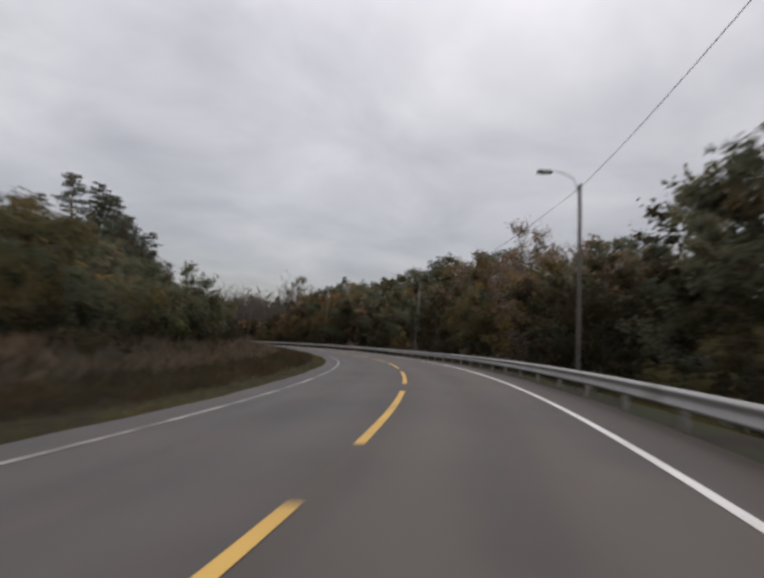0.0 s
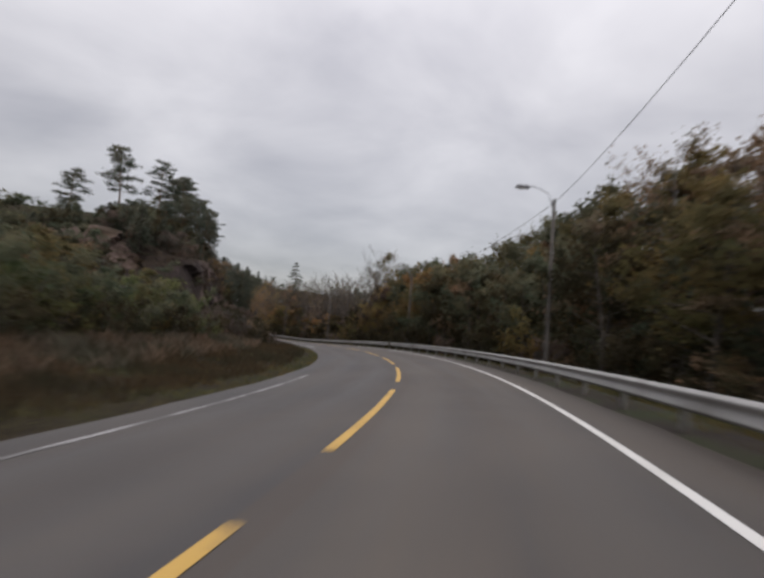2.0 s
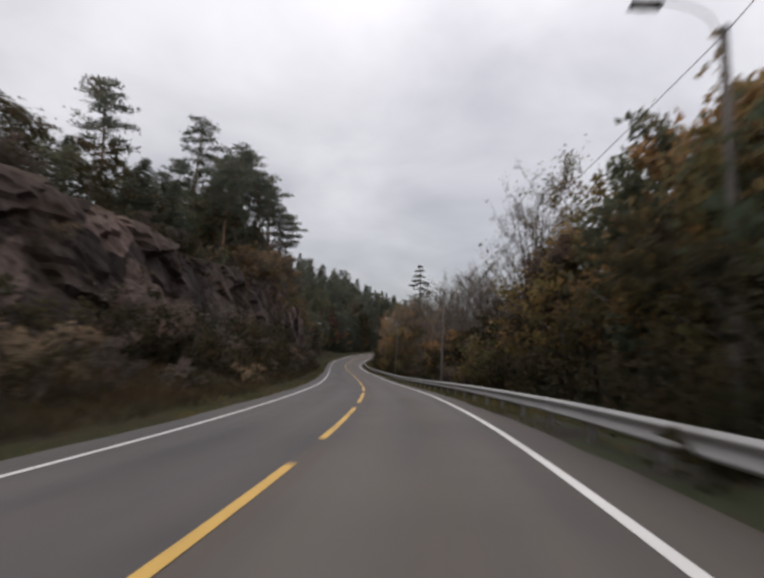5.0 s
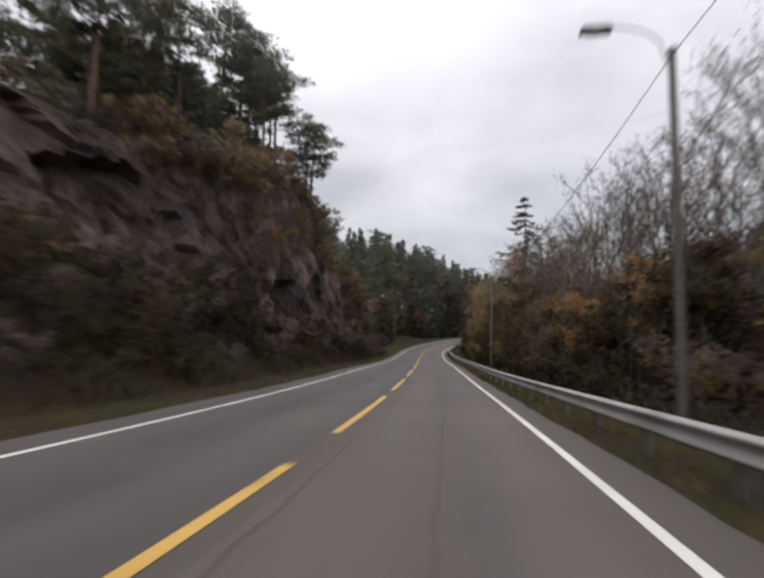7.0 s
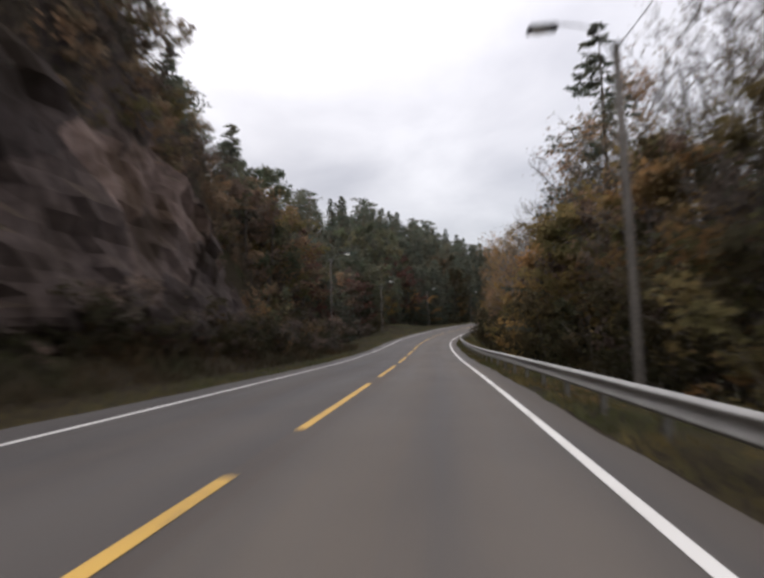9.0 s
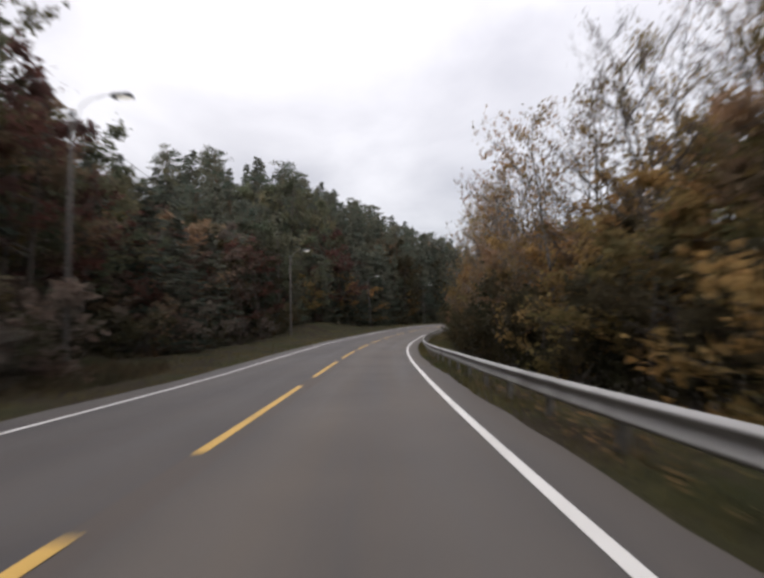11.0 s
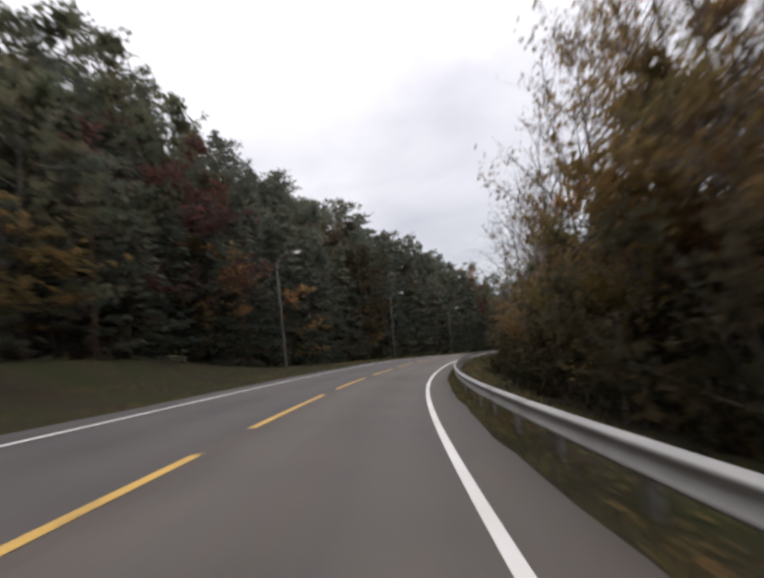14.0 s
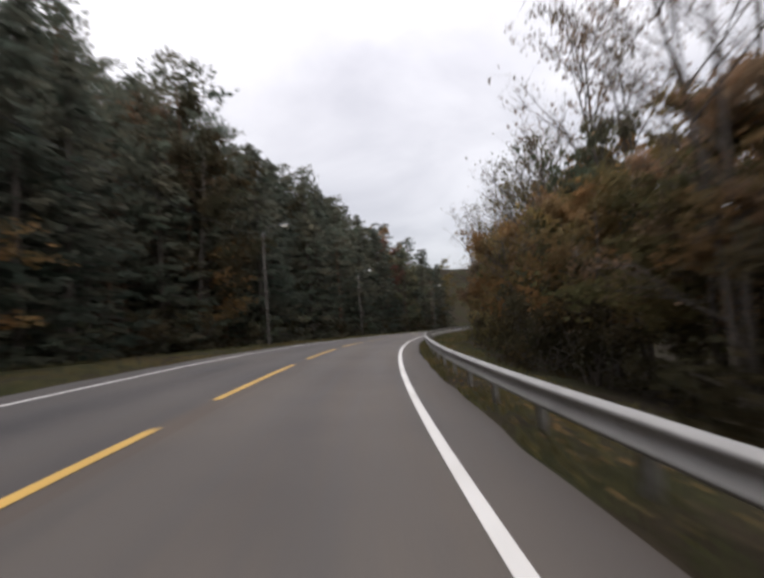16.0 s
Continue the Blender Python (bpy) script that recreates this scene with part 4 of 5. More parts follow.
def canopy(s, w, places, rows):
    """Tree-top height at (s, w), from rows of heights along the road at several distances from it."""
    ws = sorted(rows)
    return float(np.interp(w, ws, [np.interp(s, places, rows[q]) for q in ws]))


FULL = {8: full_8, 10: full_10, 13: full_13, 17: full_17, 25: full_25}
TWIGS = {8: twig_8, 10: twig_10, 13: twig_13, 17: twig_17, 25: twig_25}
BANK_TREES, BANK_SHRUBS = "trees beyond the guardrail", "shrubs behind the guardrail"


def bank_colour(s, near):
    """Leaf colours along the bank: green where the road begins, golden and brown further on."""
    a = AUTUMN(s)
    # leaf_shade, likelier near the rail, puts the shade under the crowns into colour
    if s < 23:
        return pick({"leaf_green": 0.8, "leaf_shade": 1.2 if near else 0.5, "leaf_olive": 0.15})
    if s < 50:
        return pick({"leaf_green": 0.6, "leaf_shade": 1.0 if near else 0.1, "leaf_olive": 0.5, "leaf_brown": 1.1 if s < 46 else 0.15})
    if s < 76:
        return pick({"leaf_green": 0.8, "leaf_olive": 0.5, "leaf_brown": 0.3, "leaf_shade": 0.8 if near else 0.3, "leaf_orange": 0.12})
    if 172 < s < 192:
        return pick({"leaf_orange": 1.1, "leaf_yellow": 0.4, "leaf_brown": 0.5, "leaf_olive": 0.6, "leaf_shade": 0.2})
    if 140 < s <= 172:
        return pick({"leaf_orange": 1.1, "leaf_yellow": 0.7, "leaf_brown": 0.7, "leaf_olive": 0.3 if near else 0.5})
    if s >= 192:
        return pick({"leaf_brown": 1.4, "leaf_olive": 0.7, "leaf_orange": 1.0, "leaf_yellow": 0.2})
    return pick({"leaf_olive": 0.8, "leaf_brown": 0.6, "leaf_green": 0.25, "leaf_twig": 0.8, "leaf_shade": 0.5, "leaf_orange": 0.45 * a, "leaf_yellow": 0.12 * a})


# shrubs right behind the rail, most with shade put into their leaf colour
s = 5.0
while s < 262:
    w = rng.uniform(6.9, 8.8) if not 28.5 < s < 34 else rng.uniform(11.2, 12.0)  # an opening in front of the birches
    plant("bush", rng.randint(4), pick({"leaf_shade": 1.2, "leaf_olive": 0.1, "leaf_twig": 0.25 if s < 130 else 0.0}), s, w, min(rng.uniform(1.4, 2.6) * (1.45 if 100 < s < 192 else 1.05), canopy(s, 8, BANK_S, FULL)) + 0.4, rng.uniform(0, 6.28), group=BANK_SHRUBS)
    s += rng.uniform(1.5, 2.5)
# dense crowns, row behind row
for w0, w1, gap, keys in ((7.8, 9.4, 2.5, {"full": 1.0}), (9.4, 12.0, 2.6, {"full": 0.6, "back": 0.6}), (12.0, 16.0, 3.3, {"back": 1.0}), (16.0, 25.0, 5.0, {"back": 1.0, "spruce": 0.15})):
    s = 6.0 + w0 / 3
    while s < 270:
        w = rng.uniform(w0, w1)
        if 28 < s < 36.5 and w < 11:
            w += 2.6
        key = pick(keys)
        top = canopy(s, w, BANK_S, FULL) * rng.uniform(0.78, 1.0)
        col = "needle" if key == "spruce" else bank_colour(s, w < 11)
        # some low crowns take the leaves with shade in their colour
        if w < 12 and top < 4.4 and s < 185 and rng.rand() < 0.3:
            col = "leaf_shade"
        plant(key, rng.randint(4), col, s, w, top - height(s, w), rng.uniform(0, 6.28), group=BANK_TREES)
        s += gap * rng.uniform(0.75, 1.25) * (1.0 if s < 215 else 1.5)
# thin and half-bare trees that stand above them
s = 14.0
while s < 262:
    w = rng.uniform(7.8, 13.5)
    top, dense = canopy(s, w, BANK_S, TWIGS) * rng.uniform(0.84, 1.0), canopy(s, w, BANK_S, FULL)
    if top - dense > 1.2:
        key = pick({"thin": 1.0, "half": 0.15 if s < 140 else 0.5 if s < 192 else 0.2})
        col = pick({"leaf_olive": 0.6, "leaf_brown": 0.6, "leaf_twig": 0.8}) if s < 140 else pick({"leaf_yellow": 1.0, "leaf_orange": 0.8, "leaf_brown": 0.6}) if s < 188 else pick({"leaf_brown": 1.0, "leaf_olive": 0.4})
        plant(key, rng.randint(4), col, s, w, top - height(s, w), rng.uniform(0, 6.28), group=BANK_TREES)
    s += rng.uniform(1.6, 2.8) * (1.7 if 186 < s < 216 else 1.0)

# a thicket of bare stems in depth, where the bank is low
for i in range(34):
    s, w = rng.uniform(99, 152), rng.uniform(9.0, 16.5)
    plant("thin", rng.randint(4), pick({"leaf_twig": 1.0, "leaf_olive": 0.5, "leaf_brown": 0.3}), s, w, canopy(s, w, BANK_S, TWIGS) * rng.uniform(0.86, 1.03) - height(s, w), rng.uniform(0, 6.28), group=BANK_TREES)
# taller crowns behind, where the road begins
s = 16.0
while s < 80:
    w = rng.uniform(11.5, 20.0)
    key = pick({"full": 1.0, "half": 0.5})
    plant(key, rng.randint(4), pick({"leaf_green": 1.0, "leaf_olive": 0.7, "leaf_brown": 1.0 if s < 45 else 0.15}), s, w, canopy(s, w, BANK_S, TWIGS) * rng.uniform(0.88, 1.0) * (0.95 if s < 33 else 1.0) - height(s, w), rng.uniform(0, 6.28), group=BANK_TREES)
    s += rng.uniform(1.6, 2.6)
# tall wood further off, inside the second bend
s = 40.0
while s < 150:
    w = rng.uniform(24, 33)
    key = pick({"spruce": 1.0, "pine": 1.0, "half": 0.25})
    plant(key, rng.randint(4), "leaf_brown" if key == "half" else "needle", s, w, canopy(s, 25, BANK_S, TWIGS) * (w / 25) ** 0.6 * rng.uniform(0.82, 1.0) * (1.0 if s < 100 else 0.71) - height(s, w), rng.uniform(0, 6.28), group=BANK_TREES)
    s += rng.uniform(2.4, 3.8)

# single trees and shrubs that stand out
for key, s, w, top, col in (
    ("thin", 88.8, 9.4, 14.0, "leaf_twig"), ("half", 90.4, 10.4, 13.4, "leaf_brown"), ("bush", 86.5, 7.6, 3.0, "leaf_olive"), ("full", 83.8, 8.7, 8.0, "leaf_yellow"),
    ("full", 91.0, 9.2, 5.4, "leaf_brown"), ("full", 79.0, 10.5, 10.6, "leaf_green"), ("full", 75.5, 9.6, 9.4, "leaf_green"),
    ("bush", 50.5, 7.4, 3.4, "leaf_yellow"), ("full", 55.5, 9.7, 8.6, "leaf_green"),
    ("full", 56.0, 16.5, 13.5, "leaf_green"), ("full", 60.0, 14.5, 11.6, "leaf_green"), ("full", 52.0, 14.0, 11.2, "leaf_olive"),
    ("full", 104.0, 8.2, 4.8, "leaf_orange"), ("full", 109.5, 8.4, 4.0, "leaf_orange"), ("full", 114.0, 8.6, 4.4, "leaf_orange"),
    ("bush", 152.5, 7.2, 2.2, "leaf_yellow"), ("bush", 143.0, 7.3, 2.4, "leaf_yellow"), ("full", 163.0, 8.6, 6.2, "leaf_yellow"),
    ("full", 178.0, 8.8, 6.2, "leaf_orange"), ("full", 182.0, 8.6, 7.8, "leaf_yellow"), ("full", 186.0, 8.6, 6.8, "leaf_yellow"), ("half", 180.0, 8.5, 10.6, "leaf_yellow"), ("half", 183.6, 9.2, 12.6, "leaf_yellow"), ("half", 186.4, 9.6, 12.8, "leaf_orange"), ("full", 193.0, 9.2, 7.0, "leaf_orange"),
    ("thin", 186.0, 10.2, 13.6, "leaf_orange"), ("full", 213.5, 10.2, 7.2, "leaf_green"), ("thin", 200.0, 9.6, 14.2, "leaf_brown"),
    ("thin", 196.5, 10.4, 14.6, "leaf_brown"), ("near_spruce", 136.7, 10.7, 16.9, "needle"),
    ("half", 38.0, 13.0, 12.4, "leaf_brown"), ("half", 36.0, 10.5, 9.2, "leaf_brown"), ("half", 36.6, 12.4, 11.8, "leaf_brown"), ("half", 44.5, 12.6, 11.6, "leaf_brown"), ("half", 33.6, 12.8, 10.8, "leaf_brown"),
    ("half", 85.5, 10.6, 12.6, "leaf_olive"), ("full", 86.4, 8.7, 6.8, "leaf_yellow"),
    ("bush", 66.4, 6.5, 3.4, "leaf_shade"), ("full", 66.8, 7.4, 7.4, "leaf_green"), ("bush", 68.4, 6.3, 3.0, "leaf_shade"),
    ("thin", 84.5, 8.2, 11.0, "leaf_olive"), ("thin", 117.0, 13.0, 13.0, "leaf_brown"), ("thin", 110.5, 13.5, 12.6, "leaf_brown"),
):
    plant(key, int(s), col, s, w, top - height(s, w), s, group=BANK_SHRUBS if key == "bush" else BANK_TREES)

# woods on the other side: field edge, rock and hillside
WOOD_S = [10, 26, 42, 58, 74, 90, 106, 122, 138, 150, 162, 174, 186, 198, 210, 222, 234, 246, 258, 270, 282, 300]
wood_8 = [5, 3.7, 3.5, 5, 6.5, 8.5, 11, 12.2, 12, 8.7, 8.8, 10.7, 12.6, 11.6, 12.6, 14.2, 14.9, 15.6, 16, 14.9, 12, 14]
wood_11 = [7, 4, 5, 5.3, 7.2, 9.5, 13, 19, 14.6, 12.7, 10, 11.5, 14.2, 15, 15.1, 16.2, 17.6, 17.9, 18.2, 16.4, 14.1, 15]
wood_14 = [8, 5.4, 5.6, 6.5, 8.9, 13, 18, 22, 20, 17.2, 11.9, 13.2, 15.1, 18.6, 17.3, 18.4, 20, 19.4, 19.9, 19, 17.2, 16]
wood_18 = [9, 7.2, 6.9, 6.8, 11.5, 15, 19.2, 26, 24, 21, 17, 14.3, 17.6, 21.8, 20.8, 21.5, 22.4, 22, 22.1, 22, 19, 16]
wood_22 = [10, 9.5, 9.6, 9.6, 9.9, 16, 21, 24.9, 26, 24, 21, 15.9, 19.2, 21.8, 25, 24.6, 25.1, 24.8, 23.7, 23.3, 21.4, 17]
wood_27 = [11, 11, 8.5, 11, 10.1, 14, 19.5, 23, 25.9, 25, 23, 20, 20.1, 24.3, 28.4, 28.8, 29.2, 28.1, 25.8, 24.2, 23.3, 19]
wood_33 = [12, 12, 11, 12, 12.6, 11.8, 17.1, 20.8, 23.4, 25, 25, 24, 21.6, 26.7, 29.7, 32.6, 32.6, 32.2, 29.8, 26.1, 24.4, 23]
wood_40 = [12, 12, 12, 12, 13, 13, 15.7, 19.1, 23.1, 25, 26, 27, 27.5, 28, 32.3, 34.6, 35.8, 35.7, 34.2, 29.9, 26.1, 25]
WOOD = {-8: wood_8, -11: wood_11, -14: wood_14, -18: wood_18, -22: wood_22, -27: wood_27, -33: wood_33, -40: wood_40}
FIELD = lambda s: np.interp(s, [0, 20, 30, 45, 55, 66, 74], [-9.8, -9.8, -10.2, -11.2, -10.8, -10.8, -11.2])


def wood(key, col, s, w, share, group, least=2.0):
    """A tree whose top takes up a share of the canopy's height over the road at its place."""
    h = canopy(s, w, WOOD_S, WOOD) * share * (0.94 if 160 < s < 195 else 1.0) - height(s, w)
    if h > least:
        plant(key, rng.randint(4), col, s, w, h, rng.uniform(0, 6.28), group=group)


LAST_BUSH = 60.0  # past it the end of the rock shows
# field edge: arching bushes, then dark trees
s = 12.0
while s < 74:
    f = FIELD(s)
    if s > LAST_BUSH:
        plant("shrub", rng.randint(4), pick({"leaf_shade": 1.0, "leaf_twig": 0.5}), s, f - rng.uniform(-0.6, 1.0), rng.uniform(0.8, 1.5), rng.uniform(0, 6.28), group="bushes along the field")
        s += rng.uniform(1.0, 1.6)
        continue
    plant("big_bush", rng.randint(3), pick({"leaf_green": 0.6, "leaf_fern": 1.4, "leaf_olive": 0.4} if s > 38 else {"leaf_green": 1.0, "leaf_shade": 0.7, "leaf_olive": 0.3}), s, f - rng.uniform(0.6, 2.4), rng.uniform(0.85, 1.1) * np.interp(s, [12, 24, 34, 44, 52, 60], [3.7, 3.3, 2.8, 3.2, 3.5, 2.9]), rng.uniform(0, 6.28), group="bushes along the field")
    # low bushes in front; shade below the tall ones is put in their colour
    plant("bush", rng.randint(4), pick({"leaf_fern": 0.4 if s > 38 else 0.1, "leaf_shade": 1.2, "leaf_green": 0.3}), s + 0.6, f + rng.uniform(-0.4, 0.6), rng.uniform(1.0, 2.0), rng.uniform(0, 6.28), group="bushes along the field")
    s += rng.uniform(1.4, 2.2)
for d0, d1, gap in ((3, 6, 2.6), (6, 10, 2.8), (10, 15, 3.2), (15, 22, 3.8)):
    s = 12.0 + d0 / 2
    while s < (60.5 if d0 < 6 else 66.5 if d0 < 10 else 76):
        w = FIELD(s) - rng.uniform(d0, d1)
        key = pick({"back": 1.0, "spruce": 0.25 if d0 > 5 else 0.1, "pine": 0.2 if d0 > 5 else 0.05})
        col = "needle" if key in ("spruce", "pine") else pick({"leaf_green": 1.2, "leaf_olive": 0.4, "leaf_shade": 0.4, "leaf_brown": 0.1})
        wood(key, col, s, w, rng.uniform(0.76, 0.96) * (0.82 if s < 31 or key in ("pine", "spruce") else 1.0) * np.interp(s, [24, 36], [1.0, 0.8 if d0 < 6 else 0.95]), "trees behind the field")
        s += gap * rng.uniform(0.75, 1.25)
plant("back", 1, "leaf_yellow", 16.0, -13.6, 3.0, 1.0, group="trees behind the field")
plant("back", 2, "leaf_yellow", 19.5, -12.8, 3.0, 2.0, group="trees behind the field")

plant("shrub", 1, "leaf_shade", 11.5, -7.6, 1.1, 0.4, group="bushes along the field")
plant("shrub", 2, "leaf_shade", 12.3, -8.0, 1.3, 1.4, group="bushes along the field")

RIM = lambda s, w: 99.0 if s < 111 else 14.0 + 1.2 * max(-9.5 - w, 0.0)  # low growth under the pines, where the rock is highest
# pines on top of the rock
PINES = [(105.0, -23.5, 26.2), (101.5, -29.3, 20.8), (103.0, -12.2, 18.4), (116.0, -19.0, 28.3), (120.0, -15.1, 27.6), (119.7, -12.4, 23.6), (123.0, -11.5, 24.5), (127.3, -9.6, 20.8), (124.7, -15.8, 28.6), (113.0, -14.2, 22.6), (128.0, -15.6, 28.6), (129.6, -10.6, 22.6), (110.5, -15.4, 21.4), (117.0, -10.4, 20.6), (107.0, -17.5, 19.8), (126.0, -13.0, 25.0)]
for i, (s, w, top) in enumerate(PINES):
    plant("tall_pine", i, "needle", s, w, top - height(s, w), i * 1.3, group="pines above the rock face")


def snag(s, w, h, lean):
    """A dead bare trunk with a few broken stubs."""
    r = np.random.RandomState(int(s))
    v, f = [], []
    tr = bend(np.array([0, 0, -0.4]), np.array([lean, 0.1, h]), 7, 0.05, r)
    tube(tr, np.linspace(0.10, 0.035, 7), 7, v, f)
    ob = tagged(new("dead_tree"), "pale dead tree trunk on the rim of the rock", "tree")
    ob.matrix_world = Matrix.Translation(place(s, w))
    part("trunk", mesh_of("trunk", v, f, "snag", smooth=True), ob)
    for i in (2, 4, 5):
        v, f = [], []
        a = r.uniform(0, 6.28)
        tube(bend(tr[i], tr[i] + np.array([0.5 * math.cos(a), 0.5 * math.sin(a), 0.2]), 4, 0.03, r), [0.03, 0.022, 0.016, 0.01], 5, v, f, tip=True)
        part("branch", mesh_of("branch", v, f, "snag", smooth=True), ob)


snag(106.8, -19.3, 3.9, 0.25)
snag(109.6, -23.4, 5.0, -0.1)

# dark young conifers and thicket behind the rim
for i in range(64):
    s = rng.uniform(76, 124)
    w = FOOT(s) - RUN(s) - rng.uniform(1.2 if s > 98 else 0.6, 12)
    key = pick({"back": 0.7, "spruce": 0.6, "bush": 0.5})
    col = "needle" if key == "spruce" else pick({"leaf_green": 0.9, "leaf_shade": 0.6, "leaf_brown": 0.08, "leaf_twig": 0.15 if s < 98 else 0.1})
    h = min(rng.uniform(2.4, 5.6) * (0.8 if key == "bush" else 1.0), min(canopy(s, w, WOOD_S, WOOD), RIM(s, w)) - height(s, w))
    if abs(s - 78.9 + 1.44 * w) < 2.6 and w > -20:
        h = min(h, 0.9)  # a gap in front of the dead trunks
    if h > 0.6:
        plant(key, rng.randint(4), col, s, w, h, rng.uniform(0, 6.28), group="growth above the rock face")
for i in range(30):
    s, w = rng.uniform(103, 127), rng.uniform(-23, -11.5)
    key = pick({"spruce": 1.0, "pine": 0.7, "back": 0.5})
    h = min(rng.uniform(5.5, 9.0), min(canopy(s, w, WOOD_S, WOOD) * 0.9, RIM(s, w)) - height(s, w))
    if h > 2.5 and not (abs(s - 78.9 + 1.44 * w) < 2.6 and w > -20):
        plant(key, rng.randint(4), pick({"leaf_green": 1.0, "leaf_shade": 0.4}) if key == "back" else "needle", s, w, h, rng.uniform(0, 6.28), group="growth above the rock face")
# dark young trees over the end of the rock
for i in range(34):
    s, w = rng.uniform(70, 88), rng.uniform(-31, -15.5)
    key = pick({"spruce": 1.0, "back": 0.7, "pine": 0.3})
    h = canopy(s, w, WOOD_S, WOOD) * rng.uniform(0.9, 1.02) - height(s, w)
    if h > 1.2:
        plant(key, rng.randint(4), pick({"leaf_green": 1.0, "leaf_shade": 0.6}) if key == "back" else "needle", s, w, min(h, 5.0), rng.uniform(0, 6.28), group="growth above the rock face")
# withered shrubs along the rim, over the end of the rock and down the slope past it
for i in range(165):
    s = rng.uniform(72, 104) if i < 38 else rng.uniform(104, 148) if i < 110 else rng.uniform(122, 148)
    q = rng.uniform(0.85, 1.8) if s < 112 else rng.uniform(0.5, 2.6) if s < 130 else rng.uniform(-0.1, 2.4)
    w = FOOT(s) - q * RUN(s)
    col = pick({"leaf_twig": 0.7, "leaf_shade": 0.9, "leaf_green": 0.5, "leaf_brown": 0.1}) if s < 104 else pick({"leaf_brown": 1.0, "leaf_orange": 0.25, "leaf_twig": 0.9, "leaf_olive": 0.2})
    plant("shrub", rng.randint(4), col, s, w, max(0.5, min(rng.uniform(1.1, 2.6) if s > 104 else rng.uniform(0.6, 1.5), RIM(s, w) - height(s, w))), rng.uniform(0, 6.28), group="growth above the rock face")
for i in range(12):
    plant("shrub", rng.randint(4), pick({"leaf_twig": 1.0, "leaf_shade": 0.5, "leaf_green": 0.3}), rng.uniform(73.5, 80), rng.uniform(-20, -12.5), rng.uniform(1.0, 2.2), rng.uniform(0, 6.28), group="growth above the rock face")
for i in range(26):
    s = rng.uniform(104, 122)
    plant("shrub", rng.randint(4), pick({"leaf_orange": 0.35, "leaf_brown": 1.0, "leaf_twig": 0.6, "leaf_olive": 0.3}), s, FOOT(s) - RUN(s) - rng.uniform(-0.3, 3.2), rng.uniform(1.6, 3.0) if s < 111 else rng.uniform(0.9, 1.6), rng.uniform(0, 6.28), group="growth above the rock face")
for i in range(64):
    s = rng.uniform(105, 136)
    plant("shrub", rng.randint(4), pick({"leaf_brown": 1.0, "leaf_twig": 0.9, "leaf_olive": 0.5, "leaf_orange": 0.2}), s, FOOT(s) - rng.uniform(0.5, 1.05) * RUN(s), rng.uniform(0.6, 1.3), rng.uniform(0, 6.28), group="growth above the rock face")
# brush rooted in the joints, and on the bank at the foot
for i in range(90):
    s = rng.uniform(74, 132)
    plant("brush", rng.randint(4), pick({"leaf_twig": 1.4, "leaf_shade": 0.4, "leaf_brown": 0.3}), s, 0.2 + FOOT(s) - rng.uniform(0.05, 0.95) * RUN(s), rng.uniform(0.5, 1.2), rng.uniform(0, 6.28), group="growth on the rock face")
for i in range(205):
    s = rng.uniform(66, 148)
    w = -5.3 + (FOOT(s) + 5.2) * rng.uniform(0, 1) ** 0.8
    # brush at the foot leans on leaf_shade, with shade in its colour
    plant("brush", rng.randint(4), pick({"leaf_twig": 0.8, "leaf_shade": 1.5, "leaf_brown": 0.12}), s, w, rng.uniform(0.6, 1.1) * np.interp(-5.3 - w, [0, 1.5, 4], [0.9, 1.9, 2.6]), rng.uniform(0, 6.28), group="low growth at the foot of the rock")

# wooded hillside: brown and red edge, dark conifers rising behind
s = 136.0
while s < 285:
    # shrubs under the trees carry the forest's shade in their leaf colour
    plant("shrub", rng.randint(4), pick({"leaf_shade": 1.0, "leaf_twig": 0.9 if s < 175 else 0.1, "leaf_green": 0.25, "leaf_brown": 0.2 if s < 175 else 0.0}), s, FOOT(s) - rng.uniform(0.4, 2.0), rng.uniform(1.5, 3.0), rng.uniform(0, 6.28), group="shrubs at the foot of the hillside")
    s += rng.uniform(1.7, 2.8)
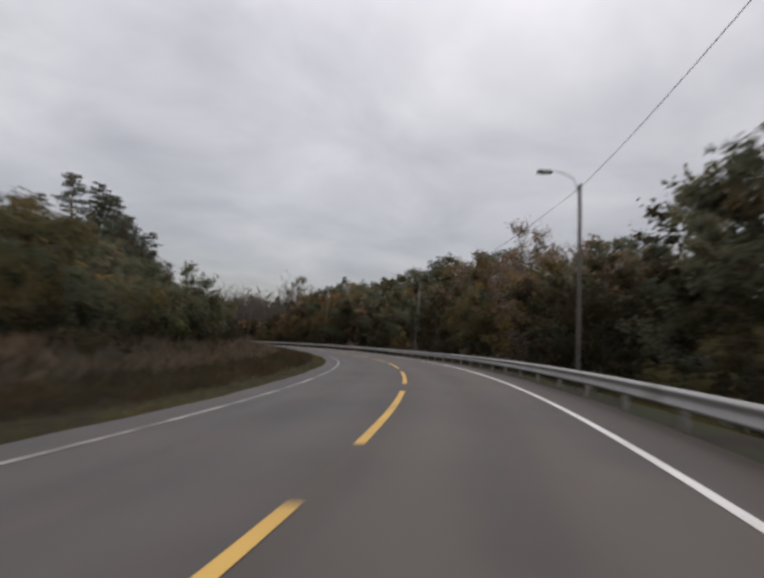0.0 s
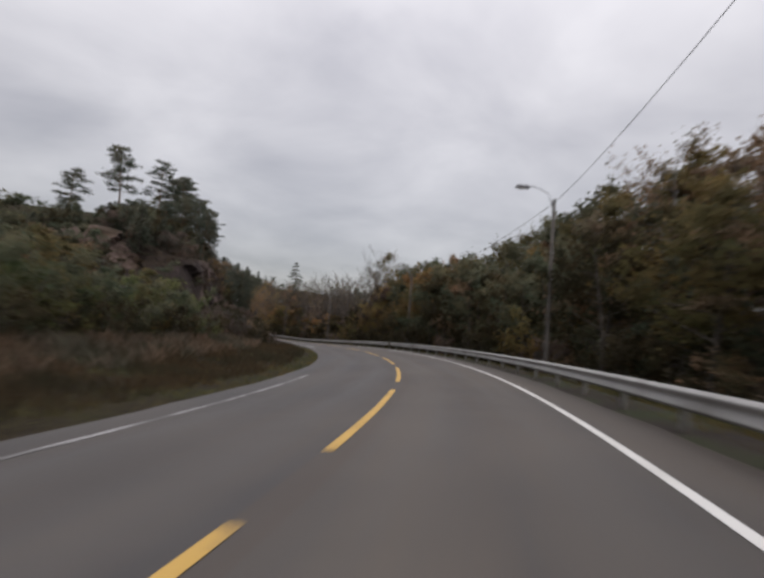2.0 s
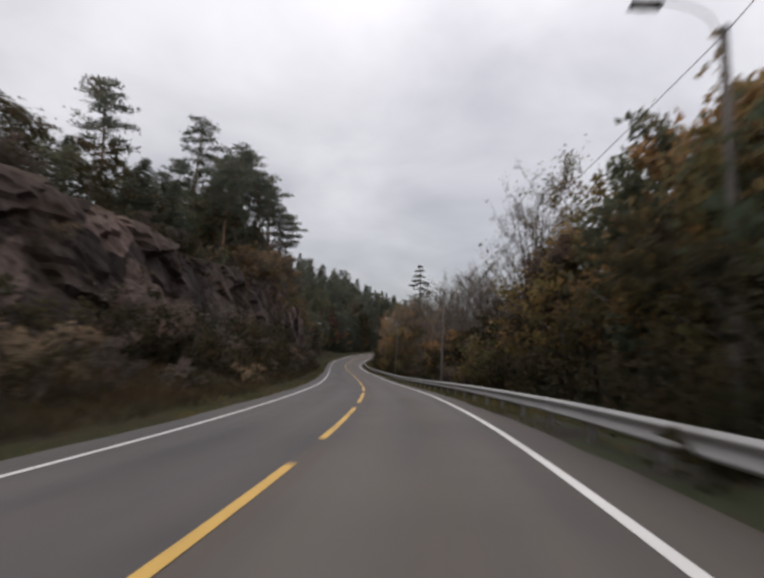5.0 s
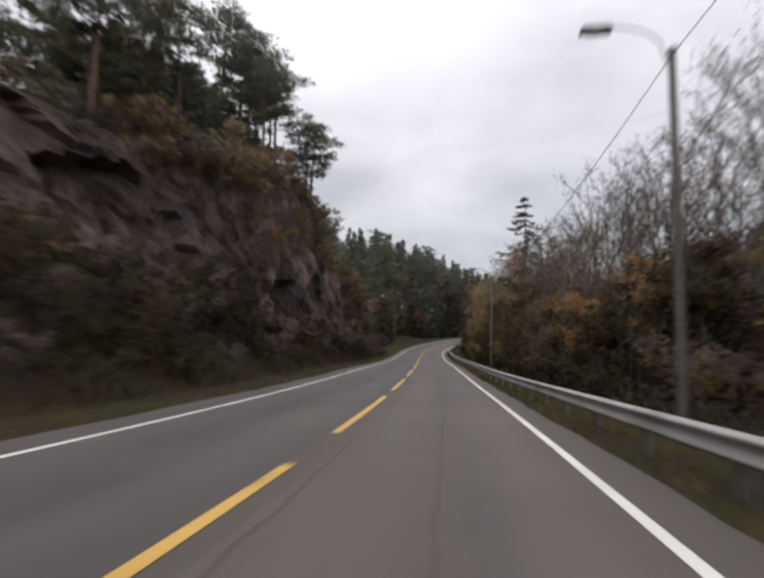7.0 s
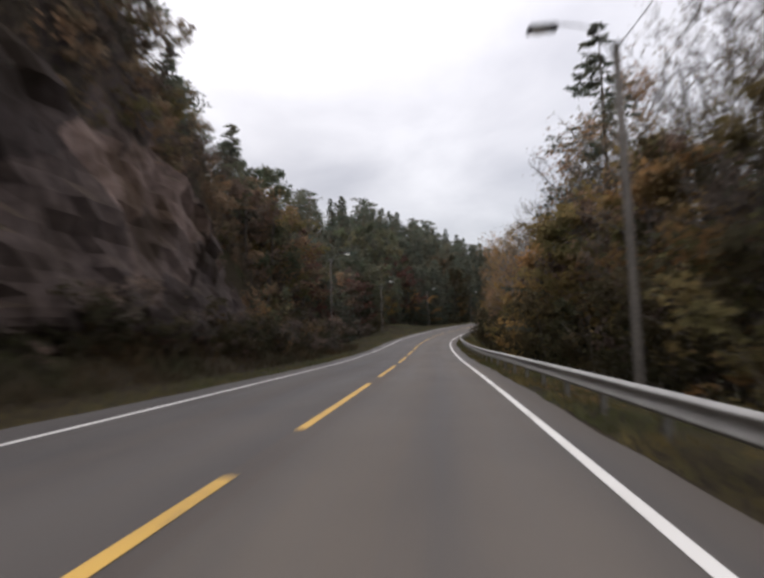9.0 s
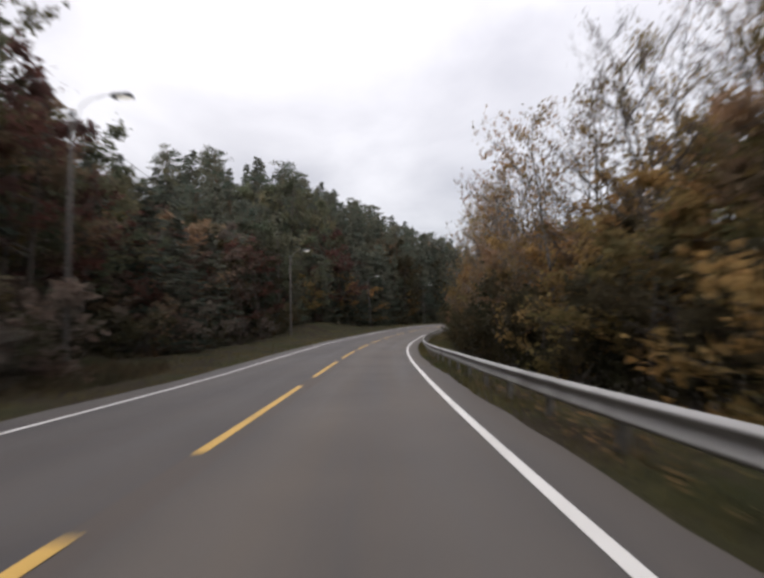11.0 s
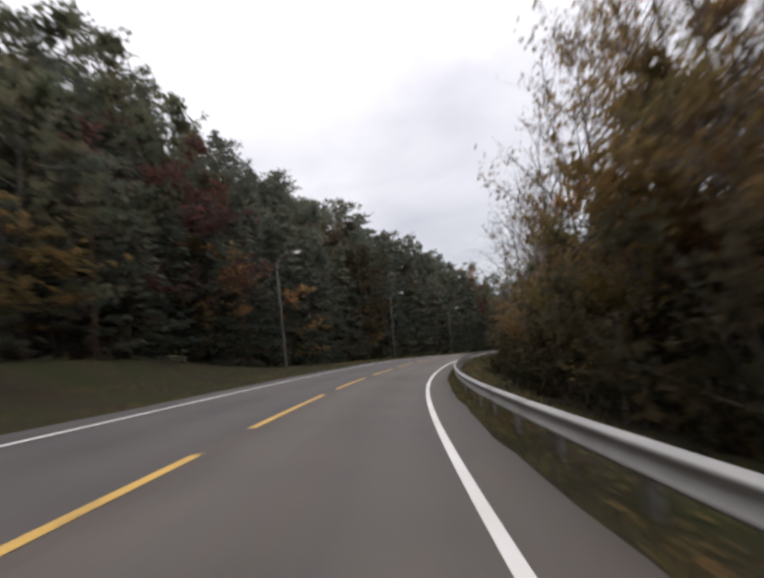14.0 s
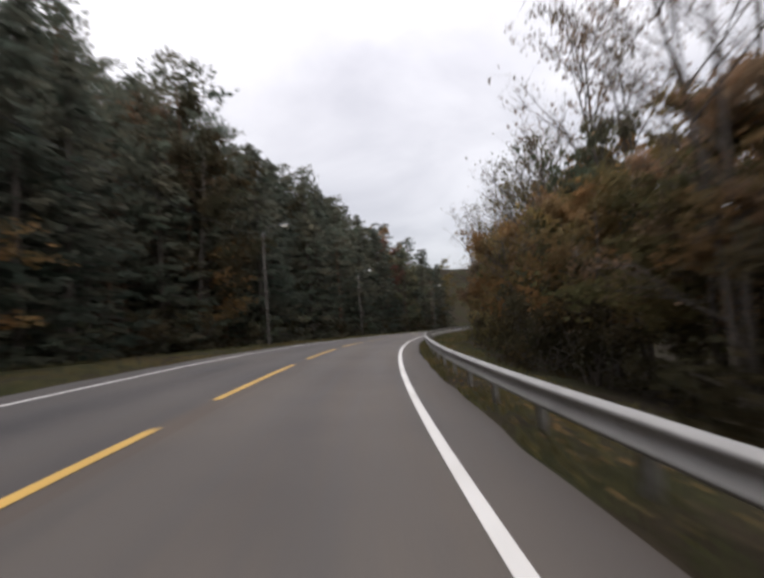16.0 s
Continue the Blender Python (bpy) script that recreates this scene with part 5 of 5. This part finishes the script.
for w0, w1, gap in ((-8.5, -10.5, 2.6), (-10.5, -13, 2.7), (-13, -16.5, 2.8), (-16.5, -20.5, 3.0), (-20.5, -25, 3.2), (-25, -30, 3.4), (-30, -36, 3.8), (-36, -43, 4.4), (-43, -52, 5.0)):
    s = 134.0 - w0 / 5 if w0 > -43 else 196.0
    while s < 285:
        w = min(rng.uniform(w0, w1), FOOT(s) - 0.8)
        front = w0 > -13
        if s < 172:
            key = pick({"back": 1.0 if front else 0.6, "spruce": 0.12 if front else 0.5, "pine": 0.5 if w0 < -16 else 0.05})
        else:
            key = pick({"back": 0.55 if front else 0.1, "spruce": 1.3, "pine": 0.3 if front else 0.6})
        if key in ("spruce", "pine"):
            col = "needle"
        elif front and s < 170:
            col = pick({"leaf_brown": 0.8, "leaf_twig": 1.3, "leaf_olive": 0.5, "leaf_red": 0.25, "leaf_green": 0.4})
        else:
            # the front row takes more leaf_shade, so the forest edge's shade is coloured in
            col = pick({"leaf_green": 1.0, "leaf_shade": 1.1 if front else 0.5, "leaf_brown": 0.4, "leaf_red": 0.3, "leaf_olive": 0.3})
        wood(key, col, s, w, rng.uniform(0.74, 1.0) if front else rng.uniform(0.84, 1.07) if w0 > -43 else rng.uniform(0.96, 1.1) * (0.88 if s < 204 else 1.0), "trees on the hillside", 2.4)
        s += gap * rng.uniform(0.72, 1.28)
# trees that break the skyline of the hill
for key, s, w, top in (("back", 192.0, -13.8, 19.9), ("back", 190.0, -15.5, 18.6), ("back", 194.5, -14.5, 18.6), ("spruce", 219.5, -23.0, 27.8), ("pine", 225.0, -18.4, 24.4), ("spruce", 227.0, -20.0, 25.5), ("pine", 234.0, -22.6, 26.8), ("pine", 234.5, -17.0, 23.8), ("pine", 227.0, -10.2, 19.4), ("pine", 252.0, -14.6, 21.4), ("spruce", 197.0, -30.7, 26.9), ("pine", 210.0, -37.7, 32.6), ("spruce", 208.0, -28.0, 29.5), ("pine", 213.0, -26.2, 30.3), ("pine", 203.0, -17.0, 22.5), ("spruce", 206.5, -20.0, 24.5), ("pine", 216.0, -19.5, 25.0), ("spruce", 231.0, -13.0, 21.0), ("pine", 242.0, -16.0, 22.5), ("spruce", 235.0, -42.0, 37.0), ("pine", 254.0, -36.0, 34.0)):
    plant(key, int(s), "leaf_green" if key == "back" else "needle", s, w, top - height(s, w), s, group="trees on the hillside")
for s, w, share, col in ((187, -9.8, 0.55, "leaf_yellow"), (196, -10.5, 0.95, "leaf_red"), (193, -12, 0.9, "leaf_red"), (199, -9.3, 0.7, "leaf_orange"), (209, -9.0, 0.5, "leaf_orange"), (176, -10, 0.8, "leaf_red"), (157, -10, 0.85, "leaf_red"), (152, -11, 0.8, "leaf_brown"), (166, -12.5, 0.85, "leaf_red"), (146, -9.5, 0.9, "leaf_olive"), (142, -9.8, 0.9, "leaf_olive"), (225, -8.8, 0.45, "leaf_orange")):
    wood("back", col, s, w, share, "trees on the hillside")


# far woods: small conifers and round crowns on the hills around, beyond counting
def far_woods():
    r = np.random.RandomState(3)
    v, f = [], []
    for i in range(4200):
        a, d = r.uniform(0, 2 * np.pi), math.sqrt(r.uniform(20 ** 2, 350 ** 2))
        x, y = -60 + d * math.cos(a), 90 + d * math.sin(a)
        near = np.hypot(CX - x, CY - y)
        if near.min() < 55:
            continue
        z = np.interp(d, [120, 180, 230, 290, 380], [-6.5, -4, 4, 12, 18])
        h, wd = r.uniform(8, 15), r.uniform(2.4, 4.4)
        pointed = r.rand() < 0.6
        n = 42
        q = (np.arange(n) + r.uniform(0, 1, n)) / n
        rad = wd * (1 - q) if pointed else wd * 1.3 * np.sin(np.pi * np.minimum(0.98, 0.15 + 0.85 * q))
        az, reach = r.uniform(0, 2 * np.pi, n), np.sqrt(r.uniform(0.15, 1, n))
        c = np.stack([x + np.cos(az) * rad * reach, y + np.sin(az) * rad * reach, z - 1 + h * q], -1)
        size = (0.35 + 0.3 * rad)[:, None]
        u = np.stack([np.cos(az), np.sin(az), np.full(n, -0.35)], -1) * size
        k = np.stack([-np.sin(az), np.cos(az), r.uniform(-0.4, 0.4, n)], -1) * size * 0.7
        b = len(v) + 3 * np.arange(n)
        v.extend(np.stack([c - u * 0.4 - k, c + u, c - u * 0.3 + k], 1).reshape(-1, 3))
        f.extend(np.stack([b, b + 1, b + 2], -1))
    tagged(new("far_woods", mesh_of("far_woods", v, f, "needle")), "dark mixed woods on the distant hills", "woods", kind="stuff")


far_woods()


# ---- grass and fallen leaves ----
def blades(name, label, n, s_range, w_of, mat, tall, wide, seed, kind="grass"):
    r = np.random.RandomState(seed)
    s = r.uniform(*s_range, n)
    w = w_of(s, r)
    clump = rough_noise(s, w * 2, 1.3, seed)
    keep = clump > r.uniform(-0.75, 0.25, n)
    s, w, clump = s[keep], w[keep], clump[keep]
    n = len(s)
    x, y, z = place(s, w)
    far = smooth(4.2, 8, np.abs(w))
    z = z + far * 0.16 * rough_noise(x, y, 1.6, 3)
    h = tall * r.uniform(0.4, 1.15, n) * (0.8 + 0.5 * np.clip(clump, 0, 1))
    a = r.uniform(0, 2 * np.pi, n)
    lean = r.normal(size=(n, 2)) * 0.32 * h[:, None]
    bx, by = np.cos(a) * wide, np.sin(a) * wide
    p = np.stack([x, y, z - 0.03], -1)
    v = np.stack([p - np.stack([bx, by, 0 * bx], -1), p + np.stack([bx, by, 0 * bx], -1),
                  p + np.stack([lean[:, 0] * 0.4 + bx * 0.7, lean[:, 1] * 0.4 + by * 0.7, h * 0.6], -1), p + np.stack([lean[:, 0], lean[:, 1], h], -1)], 1).reshape(-1, 3)
    i = np.arange(n)[:, None] * 4
    f = np.concatenate([np.concatenate([i, i + 1, i + 2], 1), np.concatenate([i, i + 2, i + 3], 1)], 0)
    tagged(new(name, mesh_of(name, v, f, mat)), label, kind, kind="stuff")


blades("dry_grass", "tall dry brown grass on the field inside the bend", 60000, (-12, 82), lambda s, r: -4.3 - (np.abs(FIELD(s)) - 3.8) * r.uniform(0, 1, len(s)) ** 0.9, "dry_grass", 0.42, 0.016, 21)
blades("dry_grass", "pale seeding grass along the far edge of the field", 14000, (2, 70), lambda s, r: FIELD(s) + 0.2 + 3.4 * r.uniform(0, 1, len(s)) ** 1.2, "straw", 0.62, 0.014, 27)
blades("dry_grass", "withered olive-brown grass on the slope above the rock", 16000, (103, 140), lambda s, r: FOOT(s) - RUN(s) * r.uniform(0.5, 1.5, len(s)), "straw", 0.55, 0.02, 29)
blades("dry_grass", "dry brown grass at the foot of the rock", 16000, (70, 152), lambda s, r: -4.6 + (FOOT(s) + 4.8) * r.uniform(0, 1, len(s)), "dry_grass", 0.5, 0.016, 24)
blades("grass", "short olive grass along the road edge", 60000, (-12, 290), lambda s, r: -3.52 - np.minimum(np.abs(FOOT(s)) - 3.3, np.interp(s, [170, 182, 196, 206], [3.6, 5.4, 5.4, 3.6])) * r.uniform(0, 1, len(s)) ** 1.4, "grass", 0.17, 0.012, 22)
blades("grass", "short olive grass under the guardrail", 70000, (-12, 290), lambda s, r: EDGE(s) + 0.05 + (s < 70) * 0.5 + 2.6 * r.uniform(0, 1, len(s)) ** 1.2, "grass", 0.19, 0.015, 23)


def fallen_leaves():
    r = np.random.RandomState(31)
    n = 5000
    s, w = r.uniform(120, 260, n), 3.75 + 1.6 * r.uniform(0, 1, n)
    x, y, z = place(s, w)
    lv, lf = leaves(np.stack([x, y, z + 0.03], -1), 0.09, r)
    lv[:, 2] = np.repeat(z + 0.035, 3) + (lv[:, 2] - np.repeat(z + 0.03, 3)) * 0.25
    tagged(new("fallen_leaves", mesh_of("fallen_leaves", lv, lf, "litter")), "orange fallen leaves on the verge", "leaves", kind="stuff")


fallen_leaves()
